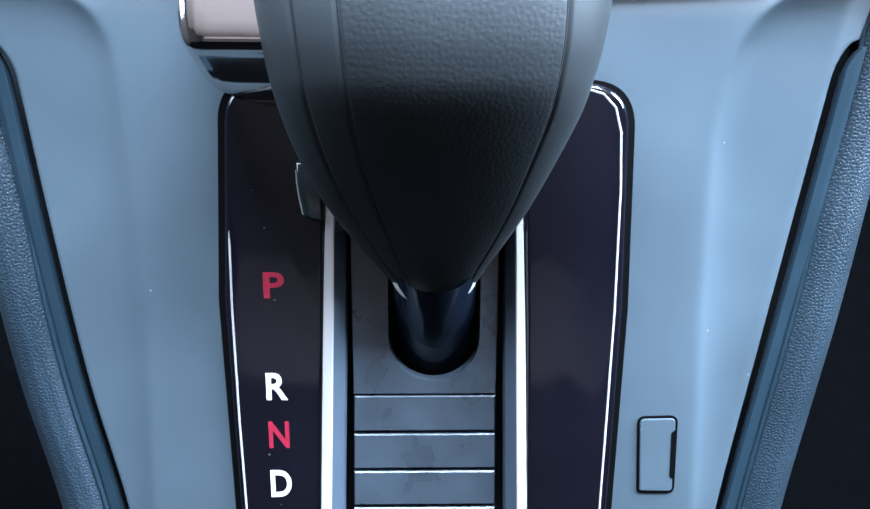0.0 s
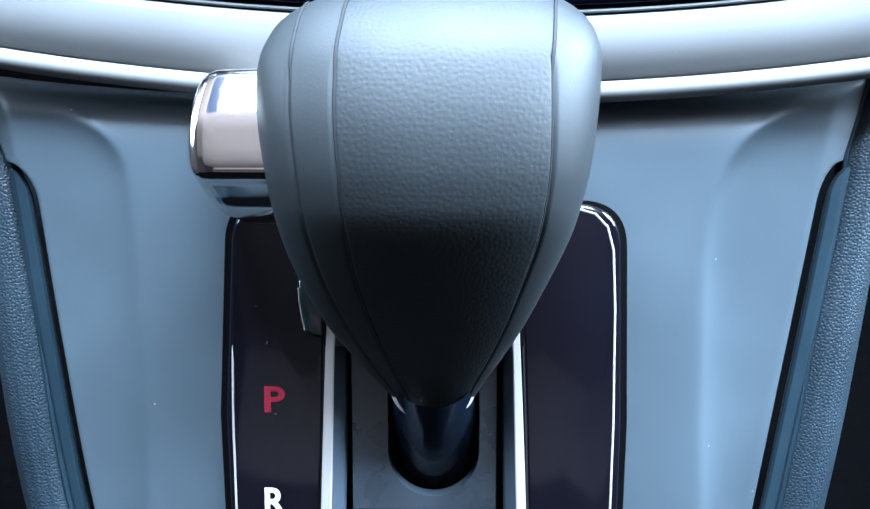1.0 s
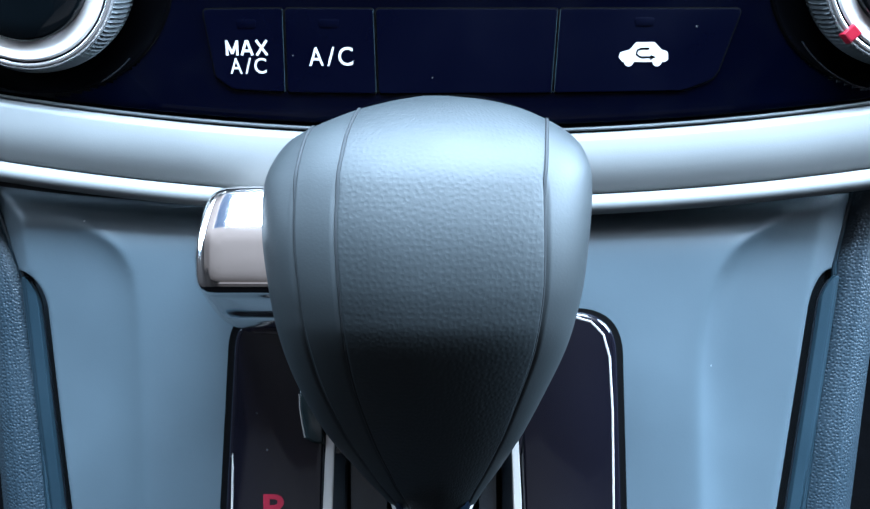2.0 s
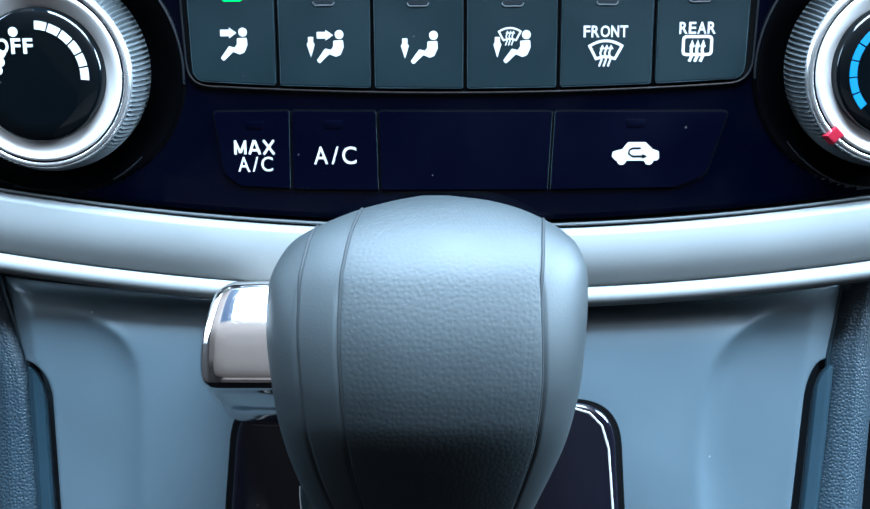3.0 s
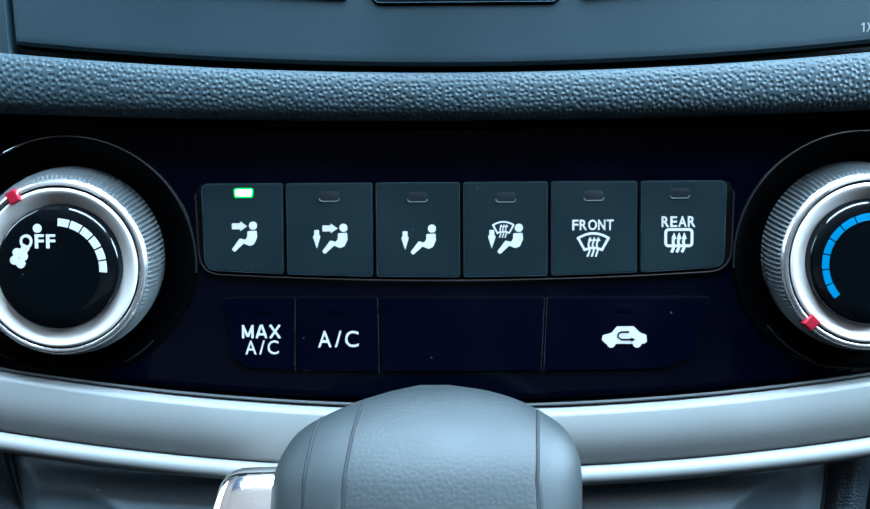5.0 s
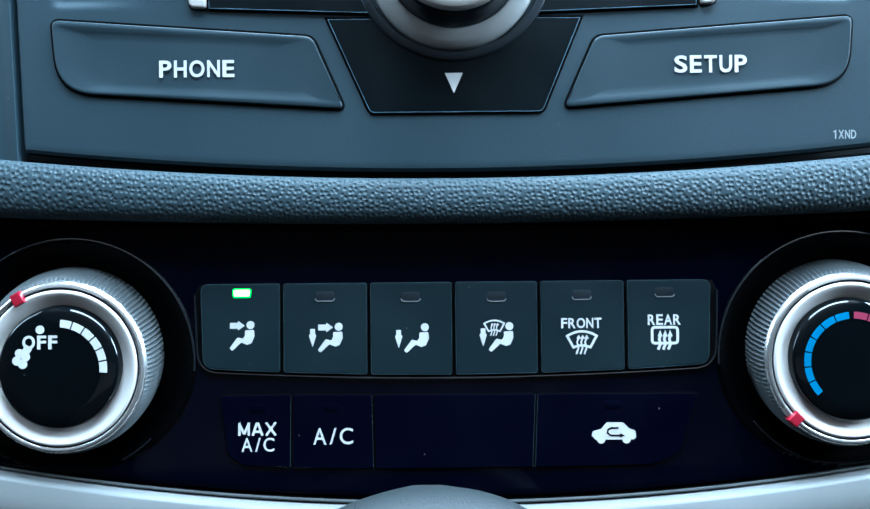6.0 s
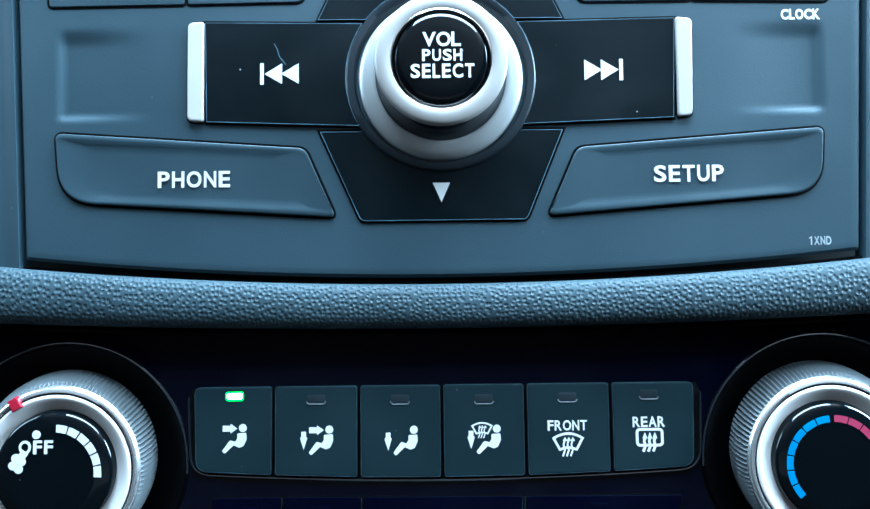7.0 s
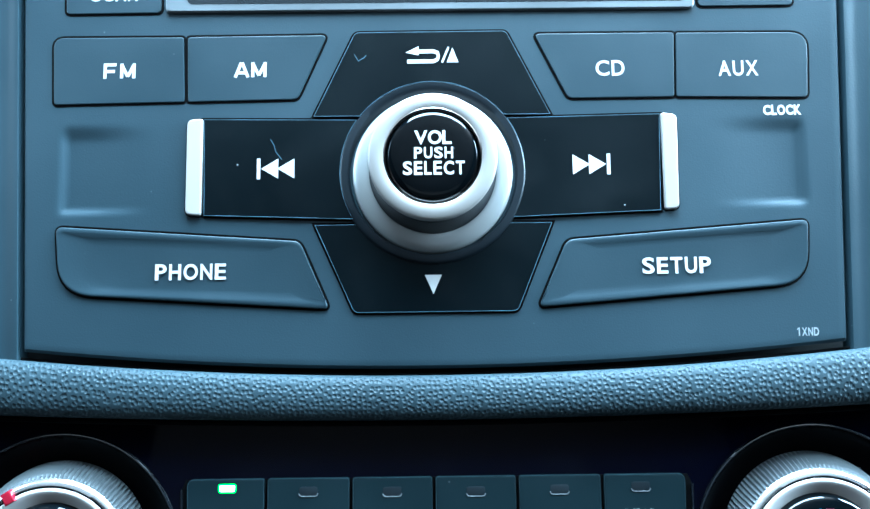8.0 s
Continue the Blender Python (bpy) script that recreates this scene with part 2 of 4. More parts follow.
def tube(path, r, flat=1.0, steps=8, shape=None):
    """A thin bead along a path of (x, y, z)."""
    s = shape or Shape()
    n = len(path)
    verts, faces = [], []
    for i in range(n):
        a, b = Vector(path[max(0, i - 1)]), Vector(path[min(n - 1, i + 1)])
        d = (b - a).normalized()
        side = d.cross(Vector((0, 0, 1))).normalized()
        up = side.cross(d)
        for k in range(steps):
            w = 2 * math.pi * k / steps
            verts.append(tuple(Vector(path[i]) + side * r * math.cos(w) + up * r * flat * math.sin(w)))
    for i in range(n - 1):
        for k in range(steps):
            j = (k + 1) % steps
            faces.append((i * steps + k, i * steps + j, (i + 1) * steps + j, (i + 1) * steps + k))
    faces += [tuple(range(steps)), tuple(range((n - 1) * steps, n * steps))]
    return s.add(verts, faces)


def disc(cx, cy, r, z0, z1, segs=20, shape=None):
    return prism([(cx + r * math.cos(2 * math.pi * i / segs), cy + r * math.sin(2 * math.pi * i / segs)) for i in range(segs)], [(0, z0), (0, z1)], shape)


def box2(x0, x1, y0, y1, z0, z1, shape=None):
    return prism([(x0, y0), (x1, y0), (x1, y1), (x0, y1)], [(0, z0), (0, z1)], shape)


def arc_block(cx, cy, r0, r1, a0, a1, z0, z1, steps=8, shape=None):
    pts = [(cx + r0 * math.cos(radians(a0 + (a1 - a0) * i / steps)), cy + r0 * math.sin(radians(a0 + (a1 - a0) * i / steps))) for i in range(steps + 1)]
    pts += [(cx + r1 * math.cos(radians(a1 - (a1 - a0) * i / steps)), cy + r1 * math.sin(radians(a1 - (a1 - a0) * i / steps))) for i in range(steps + 1)]
    return prism(pts, [(0, z0), (0, z1)], shape)


def stroke(points, w, z0, z1, shape=None):
    """A line of width w through the points."""
    left, right = [], []
    for i, p in enumerate(points):
        a, b = Vector(points[max(0, i - 1)]), Vector(points[min(len(points) - 1, i + 1)])
        d = (b - a).normalized()
        nrm = Vector((-d.y, d.x)) * w / 2
        left.append((p[0] + nrm.x, p[1] + nrm.y))
        right.append((p[0] - nrm.x, p[1] - nrm.y))
    return prism(left + right[::-1], [(0, z0), (0, z1)], shape)


def loop(points, w, z0, z1, shape=None):
    """A closed line of width w round the points."""
    s = shape or Shape()
    n = len(points)
    a, b = inset(points, -w / 2), inset(points, w / 2)
    verts = [(x, y, z) for z in (z0, z1) for ring in (a, b) for x, y in ring]
    faces = []
    for i in range(n):
        j = (i + 1) % n
        faces += [(2 * n + i, 2 * n + j, 3 * n + j, 3 * n + i), (i, j, 2 * n + j, 2 * n + i), (n + j, n + i, 3 * n + i, 3 * n + j), (j, i, n + i, n + j)]
    return s.add(verts, faces)


WIDTHS = {"A": 0.66, "C": 0.66, "D": 0.62, "E": 0.54, "F": 0.50, "H": 0.58, "K": 0.64, "L": 0.47, "M": 0.70, "N": 0.58, "O": 0.70, "P": 0.56,
          "R": 0.60, "S": 0.59, "T": 0.58, "U": 0.58, "V": 0.66, "X": 0.66, "/": 0.34}


@functools.cache
def letter(ch, bold):
    """One letter of the built-in font as points and faces, fitted into a unit square."""
    cu = bpy.data.curves.new("print", "FONT")
    cu.body, cu.size, cu.offset, cu.resolution_u, cu.extrude = ch, 1.0, bold, 4, 0.02
    ob = bpy.data.objects.new("print", cu)
    scene.collection.objects.link(ob)
    me = bpy.data.meshes.new_from_object(ob.evaluated_get(bpy.context.evaluated_depsgraph_get()))
    pts = [tuple(v.co) for v in me.vertices]
    faces = [tuple(p.vertices) for p in me.polygons]
    bpy.data.objects.remove(ob)
    bpy.data.curves.remove(cu)
    bpy.data.meshes.remove(me)
    xs, ys = [p[0] for p in pts], [p[1] for p in pts]
    x0, x1, y0, y1 = min(xs), max(xs), min(ys), max(ys)
    return [((p[0] - x0) / (x1 - x0), (p[1] - y0) / (y1 - y0), p[2] > 0) for p in pts], faces


def writing(text, cx, cy, width, height, z, shape=None, bold=0.016, thick=0.06, gap=0.12):
    """Raised print in the built-in font, its letters spread evenly over width x height about (cx, cy)."""
    s = shape or Shape()
    total = sum(WIDTHS[ch] for ch in text) + gap * (len(text) - 1)
    k, x = width / total, cx - width / 2
    for ch in text:
        pts, faces = letter(ch, bold)
        s.add([(x + px * WIDTHS[ch] * k, cy + (py - 0.5) * height, z + (thick if top else 0.0)) for px, py, top in pts], faces)
        x += (WIDTHS[ch] + gap) * k
    return s


GLYPHS = {"A": [((0.04, 0), (0.47, 1)), ((0.53, 1), (0.96, 0)), ((0.22, 0.3), (0.78, 0.3))],
          "F": [((0.1, 0), (0.1, 1)), ((0.0, 0.93), (0.9, 0.93)), ((0.1, 0.48), (0.8, 0.48))],
          "M": [((0.06, 0), (0.06, 1)), ((0.03, 0.97), (0.5, 0.12)), ((0.5, 0.12), (0.97, 0.97)), ((0.94, 1), (0.94, 0))],
          "X": [((0.04, 0), (0.96, 1)), ((0.04, 1), (0.96, 0))]}


def stroked(text, cx, cy, width, height, z, weight, shape=None):
    """Plain block capitals drawn as strokes."""
    s = shape or Shape()
    gap = 0.22 * height
    w = (width - gap * (len(text) - 1)) / len(text)
    for i, ch in enumerate(text):
        x0, y0 = cx - width / 2 + i * (w + gap), cy - height / 2
        for k, (a, b) in enumerate(GLYPHS[ch]):
            stroke([(x0 + a[0] * w, y0 + a[1] * height), (x0 + b[0] * w, y0 + b[1] * height)], weight, z, z + 0.06 + 0.004 * k, s)
    return s


def smooth(a, b, x):
    t = max(0.0, min(1.0, (x - a) / (b - a)))
    return t * t * (3 - 2 * t)


def interp(x, table):
    for (x0, y0), (x1, y1) in zip(table, table[1:]):
        if x <= x1:
            return y0 + (y1 - y0) * max(0.0, (x - x0) / (x1 - x0))
    return table[-1][1]


def spline(x, table):
    """Smooth curve through a table of points."""
    k = 0
    while k < len(table) - 2 and x > table[k + 1][0]:
        k += 1
    p0, p1, p2, p3 = table[max(0, k - 1)], table[k], table[k + 1], table[min(len(table) - 1, k + 2)]
    h = p2[0] - p1[0]
    t = max(0.0, min(1.0, (x - p1[0]) / h))
    m1 = (p2[1] - p0[1]) / (p2[0] - p0[0]) * h
    m2 = (p3[1] - p1[1]) / (p3[0] - p1[0]) * h
    return (2 * t ** 3 - 3 * t * t + 1) * p1[1] + (t ** 3 - 2 * t * t + t) * m1 + (-2 * t ** 3 + 3 * t * t) * p2[1] + (t ** 3 - t * t) * m2


# the three panels of the centre stack: origin on the panel, x right, y up the slope, z out of it
GATE = pose(0, -0.07447, 0.88735, 90 - 39.33)
CLIMATE = pose(0, -0.00401, 0.99158, 90 - 26.07)
HEAD = pose(0, 0.03944, 1.09163, 90 - 25.0)


# ---------------------------------------------------------------- the cabin round it
def wall(name, boxes, mat):
    s = Shape()
    for x0, x1, y0, y1, z0, z1 in boxes:
        v = [(x * 1000, y * 1000, z * 1000) for z in (z0, z1) for x, y in ((x0, y0), (x1, y0), (x1, y1), (x0, y1))]
        s.add(v, [(3, 2, 1, 0), (4, 5, 6, 7), (0, 1, 5, 4), (1, 2, 6, 5), (2, 3, 7, 6), (3, 0, 4, 7)])
    ob = part(name, s, mat, None)
    return tagged(ob, kind="structure")


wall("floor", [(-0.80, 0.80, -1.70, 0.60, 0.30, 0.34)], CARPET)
# Opening over the console is added, unseen, for the overhead lamp.
wall("ceiling", [(-0.80, -0.45, -1.70, 0.60, 1.70, 1.74), (0.45, 0.80, -1.70, 0.60, 1.70, 1.74),
                 (-0.45, 0.45, -1.70, -0.04, 1.70, 1.74), (-0.45, 0.45, 0.42, 0.60, 1.70, 1.74)], HEADLINER)
for side, name in ((-1, "wall_west"), (1, "wall_east")):
    a, b = sorted((side * 0.76, side * 0.80))
    wall(name, [(a, b, -1.70, 0.60, 0.34, 1.19), (a, b, -1.70, 0.60, 1.61, 1.70), (a, b, -1.70, -0.11, 1.19, 1.61), (a, b, 0.37, 0.60, 1.19, 1.61)], LINING)
# Unseen rear wall, dark below and beige above to shape reflections and fill.
wall("wall_south", [(-0.80, 0.80, -1.74, -1.70, 0.34, 1.30)], REAR_DARK)
wall("wall_south_upper", [(-0.80, 0.80, -1.74, -1.70, 1.30, 1.74)], HEADLINER)
wall("wall_north", [(-0.80, 0.80, 0.60, 0.64, 0.34, 1.30), (-0.80, 0.80, 0.60, 0.64, 1.62, 1.74)], LINING)


def core(name, m, x, y0, y1, z):
    ob = part(name, box2(-x, x, y0, y1, z - 40, z), CORE, None)
    ob.matrix_world = m
    return tagged(ob, kind="structure")


core("wall_dash_upper", HEAD, 260, -70, 110, -9)
core("wall_dash_middle", CLIMATE, 260, -62, 48, -9)
core("wall_console", GATE, 72, -120, 78, -22)
wall("wall_console_base", [(-0.085, 0.085, -0.13, 0.10, 0.34, 0.78)], CORE)


# ---------------------------------------------------------------- radio
def knob_arc(r, cy, y_side, n=14, upper=True, left_to_right=True):
    """Points along the volume knob's collar between its two crossings of y_side."""
    a0 = math.asin((y_side - cy) / r)
    a1 = math.pi - a0
    if not upper:
        a1 = -math.pi - a0
    pts = [(r * math.cos(a0 + (a1 - a0) * i / n), cy + r * math.sin(a0 + (a1 - a0) * i / n)) for i in range(n + 1)]
    return pts[::-1] if left_to_right else pts


def radio_unit():
    rad = thing("car_radio", HEAD, "grey car radio fascia tinted blue for the light, with black keys and a round volume knob", "car radio")

    def bottom(x):
        return -56.4 + 0.00046 * x * x

    def fascia(u, v):
        x = (u * 2 - 1)
        y_top = 82.0
        e = 1.6
        yy = v
        b = bottom(x * 116)
        y = b + (y_top - b) * yy
        half = 117.2 + 0.0475 * y
        x *= half
        z = 0.0
        edge = min(half - abs(x), y - bottom(x))
        if edge < e:
            z -= 1.3 * (1 - math.sqrt(max(0.0, 1 - (1 - edge / e) ** 2)))
        ax = abs(x)
        if ax > 66 and -14 < y < 17:
            depth = 0.95 * smooth(78, 104, ax)
            z -= depth * (1 - smooth(104.4, 106.8, ax)) * smooth(-12.1, -10.0, y) * (1 - smooth(9.0, 14.4, y))
        return (x, y, z)

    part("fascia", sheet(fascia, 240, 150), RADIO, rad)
    arc = []
    for i in range(41):
        x = -114.6 + 229.2 * i / 40
        arc.append((x, bottom(x) + 0.2))
    outline = arc + [(121.1, 82), (-121.1, 82)]
    part("fascia_edge", prism(outline, [(0, -7), (0, -1.25), (1.5, -4.0)]), GAP, rad)

    def radio_key(name, pts, mat, top, radii, texts=(), soft=0.24, label=""):
        rounded = fillet(pts, radii)
        part("key_gap", prism(inset(rounded, -0.68), [(0, -1), (0, 0.06)]), GAP, rad)
        k = part(name, key(rounded, top, -1.5, soft), mat, rad, label)
        if texts:
            s = Shape()
            for t, cx, cy, w, h in texts:
                if "M" in t:
                    stroked(t, cx, cy, w, h, top, 0.88, s)
                else:
                    writing(t, cx, cy, w, h, top, s, bold=0.014)
            part("lettering", s, WHITE, k)
        return k

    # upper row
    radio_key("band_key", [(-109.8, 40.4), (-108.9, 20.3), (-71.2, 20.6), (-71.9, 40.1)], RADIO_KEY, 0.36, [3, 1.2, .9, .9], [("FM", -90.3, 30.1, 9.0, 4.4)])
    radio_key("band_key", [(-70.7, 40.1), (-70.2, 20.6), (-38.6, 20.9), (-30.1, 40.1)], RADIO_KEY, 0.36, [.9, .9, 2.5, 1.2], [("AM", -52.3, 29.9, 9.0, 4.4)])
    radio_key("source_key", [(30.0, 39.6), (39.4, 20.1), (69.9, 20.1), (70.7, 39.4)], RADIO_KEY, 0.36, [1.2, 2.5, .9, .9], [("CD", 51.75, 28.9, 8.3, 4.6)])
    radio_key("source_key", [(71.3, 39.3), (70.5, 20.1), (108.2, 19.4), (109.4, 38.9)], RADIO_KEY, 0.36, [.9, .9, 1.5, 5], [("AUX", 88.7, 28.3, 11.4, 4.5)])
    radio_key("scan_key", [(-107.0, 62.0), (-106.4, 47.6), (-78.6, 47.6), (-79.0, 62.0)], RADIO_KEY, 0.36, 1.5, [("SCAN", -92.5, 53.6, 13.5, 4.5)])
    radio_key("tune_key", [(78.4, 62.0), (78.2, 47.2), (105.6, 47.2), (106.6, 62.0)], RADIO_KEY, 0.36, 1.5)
    # lower pair, dished towards their outer ends
    for name, text, pts, radii, tx, sgn in (
            ("phone_key", "PHONE", [(-106.6, -15.4), (-104.9, -34.6), (-29.2, -39.6), (-37.6, -20.4)], [1.8, 11, 1.2, 3.5], (-68.15, -28.65, 19.9, 4.5), -1),
            ("setup_key", "SETUP", [(105.6, -16.2), (37.6, -21.0), (29.2, -39.8), (104.4, -34.2)], [1.8, 3.5, 1.2, 11], (68.0, -28.65, 19.2, 4.6), 1)):
        rounded = fillet(pts, radii, 8)
        part("key_gap", prism(inset(rounded, -0.68), [(0, -1), (0, 0.06)]), GAP, rad)
        c = (67.0 * sgn, -28.0)
        ring = [(0, -1.5), (0, 0.50), (0.08, 0.66), (0.24, 0.74)]
        s = prism(rounded, ring)
        # replace the flat top by a shallow dish
        top = s.f.pop(-2)
        rim_pts = [s.v[i] for i in top]
        prev = list(top)
        for f, z in ((0.90, 0.72), (0.80, 0.34), (0.62, 0.20)):
            base = len(s.v)
            for x, y, _ in rim_pts:
                out = smooth(25, 75, (x - c[0]) * sgn + 40)
                zz = 0.74 - (0.74 - z) * (0.35 + 0.9 * out)
                s.v.append((c[0] + (x - c[0]) * (f * 0.06 + 0.94 if f > 0.85 else f * 0.5 + 0.45 if f > 0.7 else 0.74), c[1] + (y - c[1]) * f, zz))
            cur = list(range(base, base + len(rim_pts)))
            for i in range(len(prev)):
                j = (i + 1) % len(prev)
                s.f.append((prev[i], prev[j], cur[j], cur[i]))
            prev = cur
        s.f.append(tuple(prev))
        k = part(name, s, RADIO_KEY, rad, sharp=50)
        part("lettering", writing(text, *tx, 0.54, bold=0.022), WHITE, k)

    # black cross round the volume knob
    R, CY = 26.2, -0.7
    up = [(-34.0, 15.6), *knob_arc(R, CY, 15.5), (34.2, 15.4), (21.9, 40.6), (-22.0, 40.7)]
    down = [(-33.5, -15.8), (-22.3, -40.8), (23.4, -40.8), (33.7, -15.9), *knob_arc(R, CY, -15.8, upper=False, left_to_right=False)]
    left = [(-65.3, 15.3), (-64.8, -12.8)] + [(-R * math.cos(a), CY + R * math.sin(a)) for a in np.linspace(-0.55, 0.62, 14)]
    right = [(65.3, 15.1), (64.4, -13.0)] + [(R * math.cos(a), CY + R * math.sin(a)) for a in np.linspace(-0.55, 0.62, 14)]
    keys = []
    for name, pts, top in (("return_key", up, 0.55), ("down_key", down, 0.55), ("seek_key", left, 0.75), ("seek_key", right, 0.75)):
        if name.endswith(("return_key", "down_key")):
            r = [0.0] * len(pts)
            for q in ([-2, -1] if name == "return_key" else [1, 2]):
                r[q] = 2.2
            rounded = fillet(pts, r)
        else:
            rounded = pts
        part("key_gap", prism(inset(rounded, -0.6), [(0, -1), (0, 0.08)]), GAP, rad)
        keys.append(part(name, key(rounded, top, -1.5, 0.24), BLACK_KEY, rad, "matt black key with a worn, dusty face"))
        # Pale loop paints the highlight on the key's rim.
        part("pale_edge", loop(inset(rounded, 0.14), 0.14, top - 0.10, top + 0.012), SCRATCH_GLINT, keys[-1], "thin pale line, a glint painted along the edge")
    part("scratch", stroke([(-22.2, 34.1), (-21.0, 32.0), (-19.4, 33.0), (-18.7, 33.7)], 0.22, 0.55, 0.57), SCRATCH_GLINT, keys[0], "short pale scratch")
    part("scratch", stroke([(-46.1, 9.0), (-45.1, 7.4), (-44.6, 5.4), (-42.8, 3.1)], 0.18, 0.75, 0.77), SCRATCH_GLINT, keys[2], "curved pale scratch")
    # symbols on the cross
    z = 0.55
    s = stroke([(-6.4, 31.6), (3.2, 31.6), (4.6, 32.2), (4.9, 33.2), (4.6, 34.1), (3.2, 34.6), (-3.0, 34.6)], 1.15, z, z + 0.06)
    s.add([(-7.0, 34.3, z + 0.07), (-2.2, 36.2, z + 0.07), (-2.2, 33.4, z + 0.07)], [(0, 2, 1)])
    stroke([(2.0 + 4.2, 31.2), (2.0 + 6.6, 35.8)], 0.7, z, z + 0.06, s)
    s.add([(8.9 - 1.0, 31.2, z + 0.06), (8.9 + 3.2, 31.2, z + 0.06), (8.9 + 1.1, 35.7, z + 0.06)], [(0, 1, 2)])
    s.v = [(-0.2 + (x - 1.9) * 0.80, y, q) for x, y, q in s.v]
    part("return_symbol", s, WHITE, keys[0])
    part("down_symbol", Shape().add([(-2.5, -30.4, z + .06), (2.3, -30.4, z + .06), (-0.1, -35.8, z + .06)], [(0, 2, 1)]), WHITE, keys[1])
    for k, cx, sgn in ((keys[2], -44.6, -1), (keys[3], 45.3, 1)):
        s = Shape()
        zz = 0.81
        for q in (0, 1):
            x0 = cx + sgn * (-5.4 + q * 4.6)
            s.add([(x0, 2.9 + 0.5, zz), (x0, -2.9 + 0.5, zz), (x0 + sgn * 4.9, 0.5, zz)], [(0, 1, 2)])
        a, b = sorted((cx + sgn * 4.3, cx + sgn * 5.3))
        box2(a, b, -2.5, 3.5, zz - 0.05, zz, s)
        part("skip_symbol", s, WHITE, k)
    for a, b in ((-70.0, -65.5), (65.5, 70.1)):
        pts = fillet([(a, -12.5), (b, -12.8), (b, 15.4), (a, 15.1)] if a < 0 else [(a, -12.9), (b - 0.6, -12.6), (b, 14.7), (a, 15.3)],
                     [1.8, .9, .9, 1.8] if a < 0 else [.9, 1.8, 1.8, .9])
        part("key_gap", prism(inset(pts, -0.45), [(0, -1), (0, 0.09)]), GAP, rad)
        part("end_cap", key(pts, 1.3, -1.5, 0.5), WHITE_CAP, rad, "pearl white end cap")

    # volume knob: collar, sloping base, wall in painted shade, bright top ring, domed cap
    lean = (0.01, 0.31)
    c = (0.1, -1.7)
    part("knob_collar", lathe([(26.3, -1), (26.3, 0.75), (25.9, 1.05), (24.2, 1.0), (23.5, 0.2), (23.4, -1)], c, (0.0, 0.9)), COLLAR, rad, "dark satin collar")
    knob = part("volume_knob", lathe([(22.7, -0.5), (22.7, 0.9), (22.3, 1.5), (20.8, 2.0), (19.4, 2.3), (18.5, 2.4), (18.0, 2.2)], c, lean, cap=False), SKIRT, rad, "satin silver volume knob with black centre cap", sharp=60)
    # Silver wall coloured dark for the shadow under the top ring.
    part("shaded_wall", lathe([(18.0, 2.1), (17.6, 3.0), (17.3, 6.0), (17.2, 8.6)], c, lean, cap=False), SURROUND, knob)
    part("top_ring", lathe([(17.2, 8.4), (17.6, 8.7), (17.75, 9.2), (17.6, 9.7), (17.1, 10.0), (15.3, 10.25), (13.9, 10.2), (13.3, 9.9)], c, lean, cap=False), RING_FLAT, knob, sharp=60)
    part("inner_lip", lathe([(13.5, 10.0), (13.2, 10.1), (12.9, 9.7), (12.7, 8.8)], c, lean, cap=False), CHROME, knob, "thin chrome lip", sharp=60)
    part("centre_cap", lathe([(12.8, 8.6), (12.5, 9.5), (11.9, 10.0), (10.6, 10.35), (7.5, 10.55), (4.0, 10.65), (0.5, 10.7)], c, lean), CAP, knob, sharp=60)
    s = writing("VOL", 0.35, 6.25, 10.2, 3.9, 10.62, bold=0.026, gap=0.02)
    writing("PUSH", 0.45, 1.95, 10.6, 3.2, 10.7, s, bold=0.026)
    writing("SELECT", 0.5, -2.25, 16.8, 3.8, 10.62, s, bold=0.026)
    part("lettering", s, WHITE, knob)

    # display and small print
    part("display_frame", prism(fillet([(-77.3, 90), (-77.3, 47.4), (77.0, 46.4), (77.0, 90)], 2.0), [(0, -0.5), (0, 0.5), (0.5, 0.9)]), FRAME, rad, "thin silver display surround")
    part("display", prism(fillet([(-71.0, 89), (-71.0, 49.8), (74.6, 48.8), (74.6, 89)], 2.0), [(0, 0.5), (0, 0.95)]), SCREEN, rad, "dark unlit display glass")
    s = writing("CLOCK", 100.7, 15.8, 10.9, 3.0, 0.03, bold=0.04, gap=0.06)
    part("clock_print", s, WHITE, rad)
    s = writing("XND", 104.3, -47.6, 4.7, 2.3, 0.03, bold=0.02)
    stroke([(101.2, -48.75), (101.2, -46.45)], 0.34, 0.03, 0.09, s)
    stroke([(101.2, -46.6), (100.6, -47.0)], 0.26, 0.03, 0.086, s)
    part("code_print", s, GREY_PRINT, rad)
    return rad


# ---------------------------------------------------------------- climate panel
def seat_icon(s, x, y, k, z):
    """Seated figure sign: seat-shaped bar with a round dot above."""
    body = [(5, 10), (22, 11), (23, -1), (17, -14), (9, -17), (-2, -12.5), (-19, -28), (-24, -23), (-9, -3), (1, -5.5), (5, 0.5)]
    prism(fillet([(x + a * k, y + b * k) for a, b in body], 2.2 * k, 3), [(0, z), (0, z + 0.06)], s)
    disc(x + 15.5 * k, y + 20 * k, 7.6 * k, z, z + 0.07, 14, s)


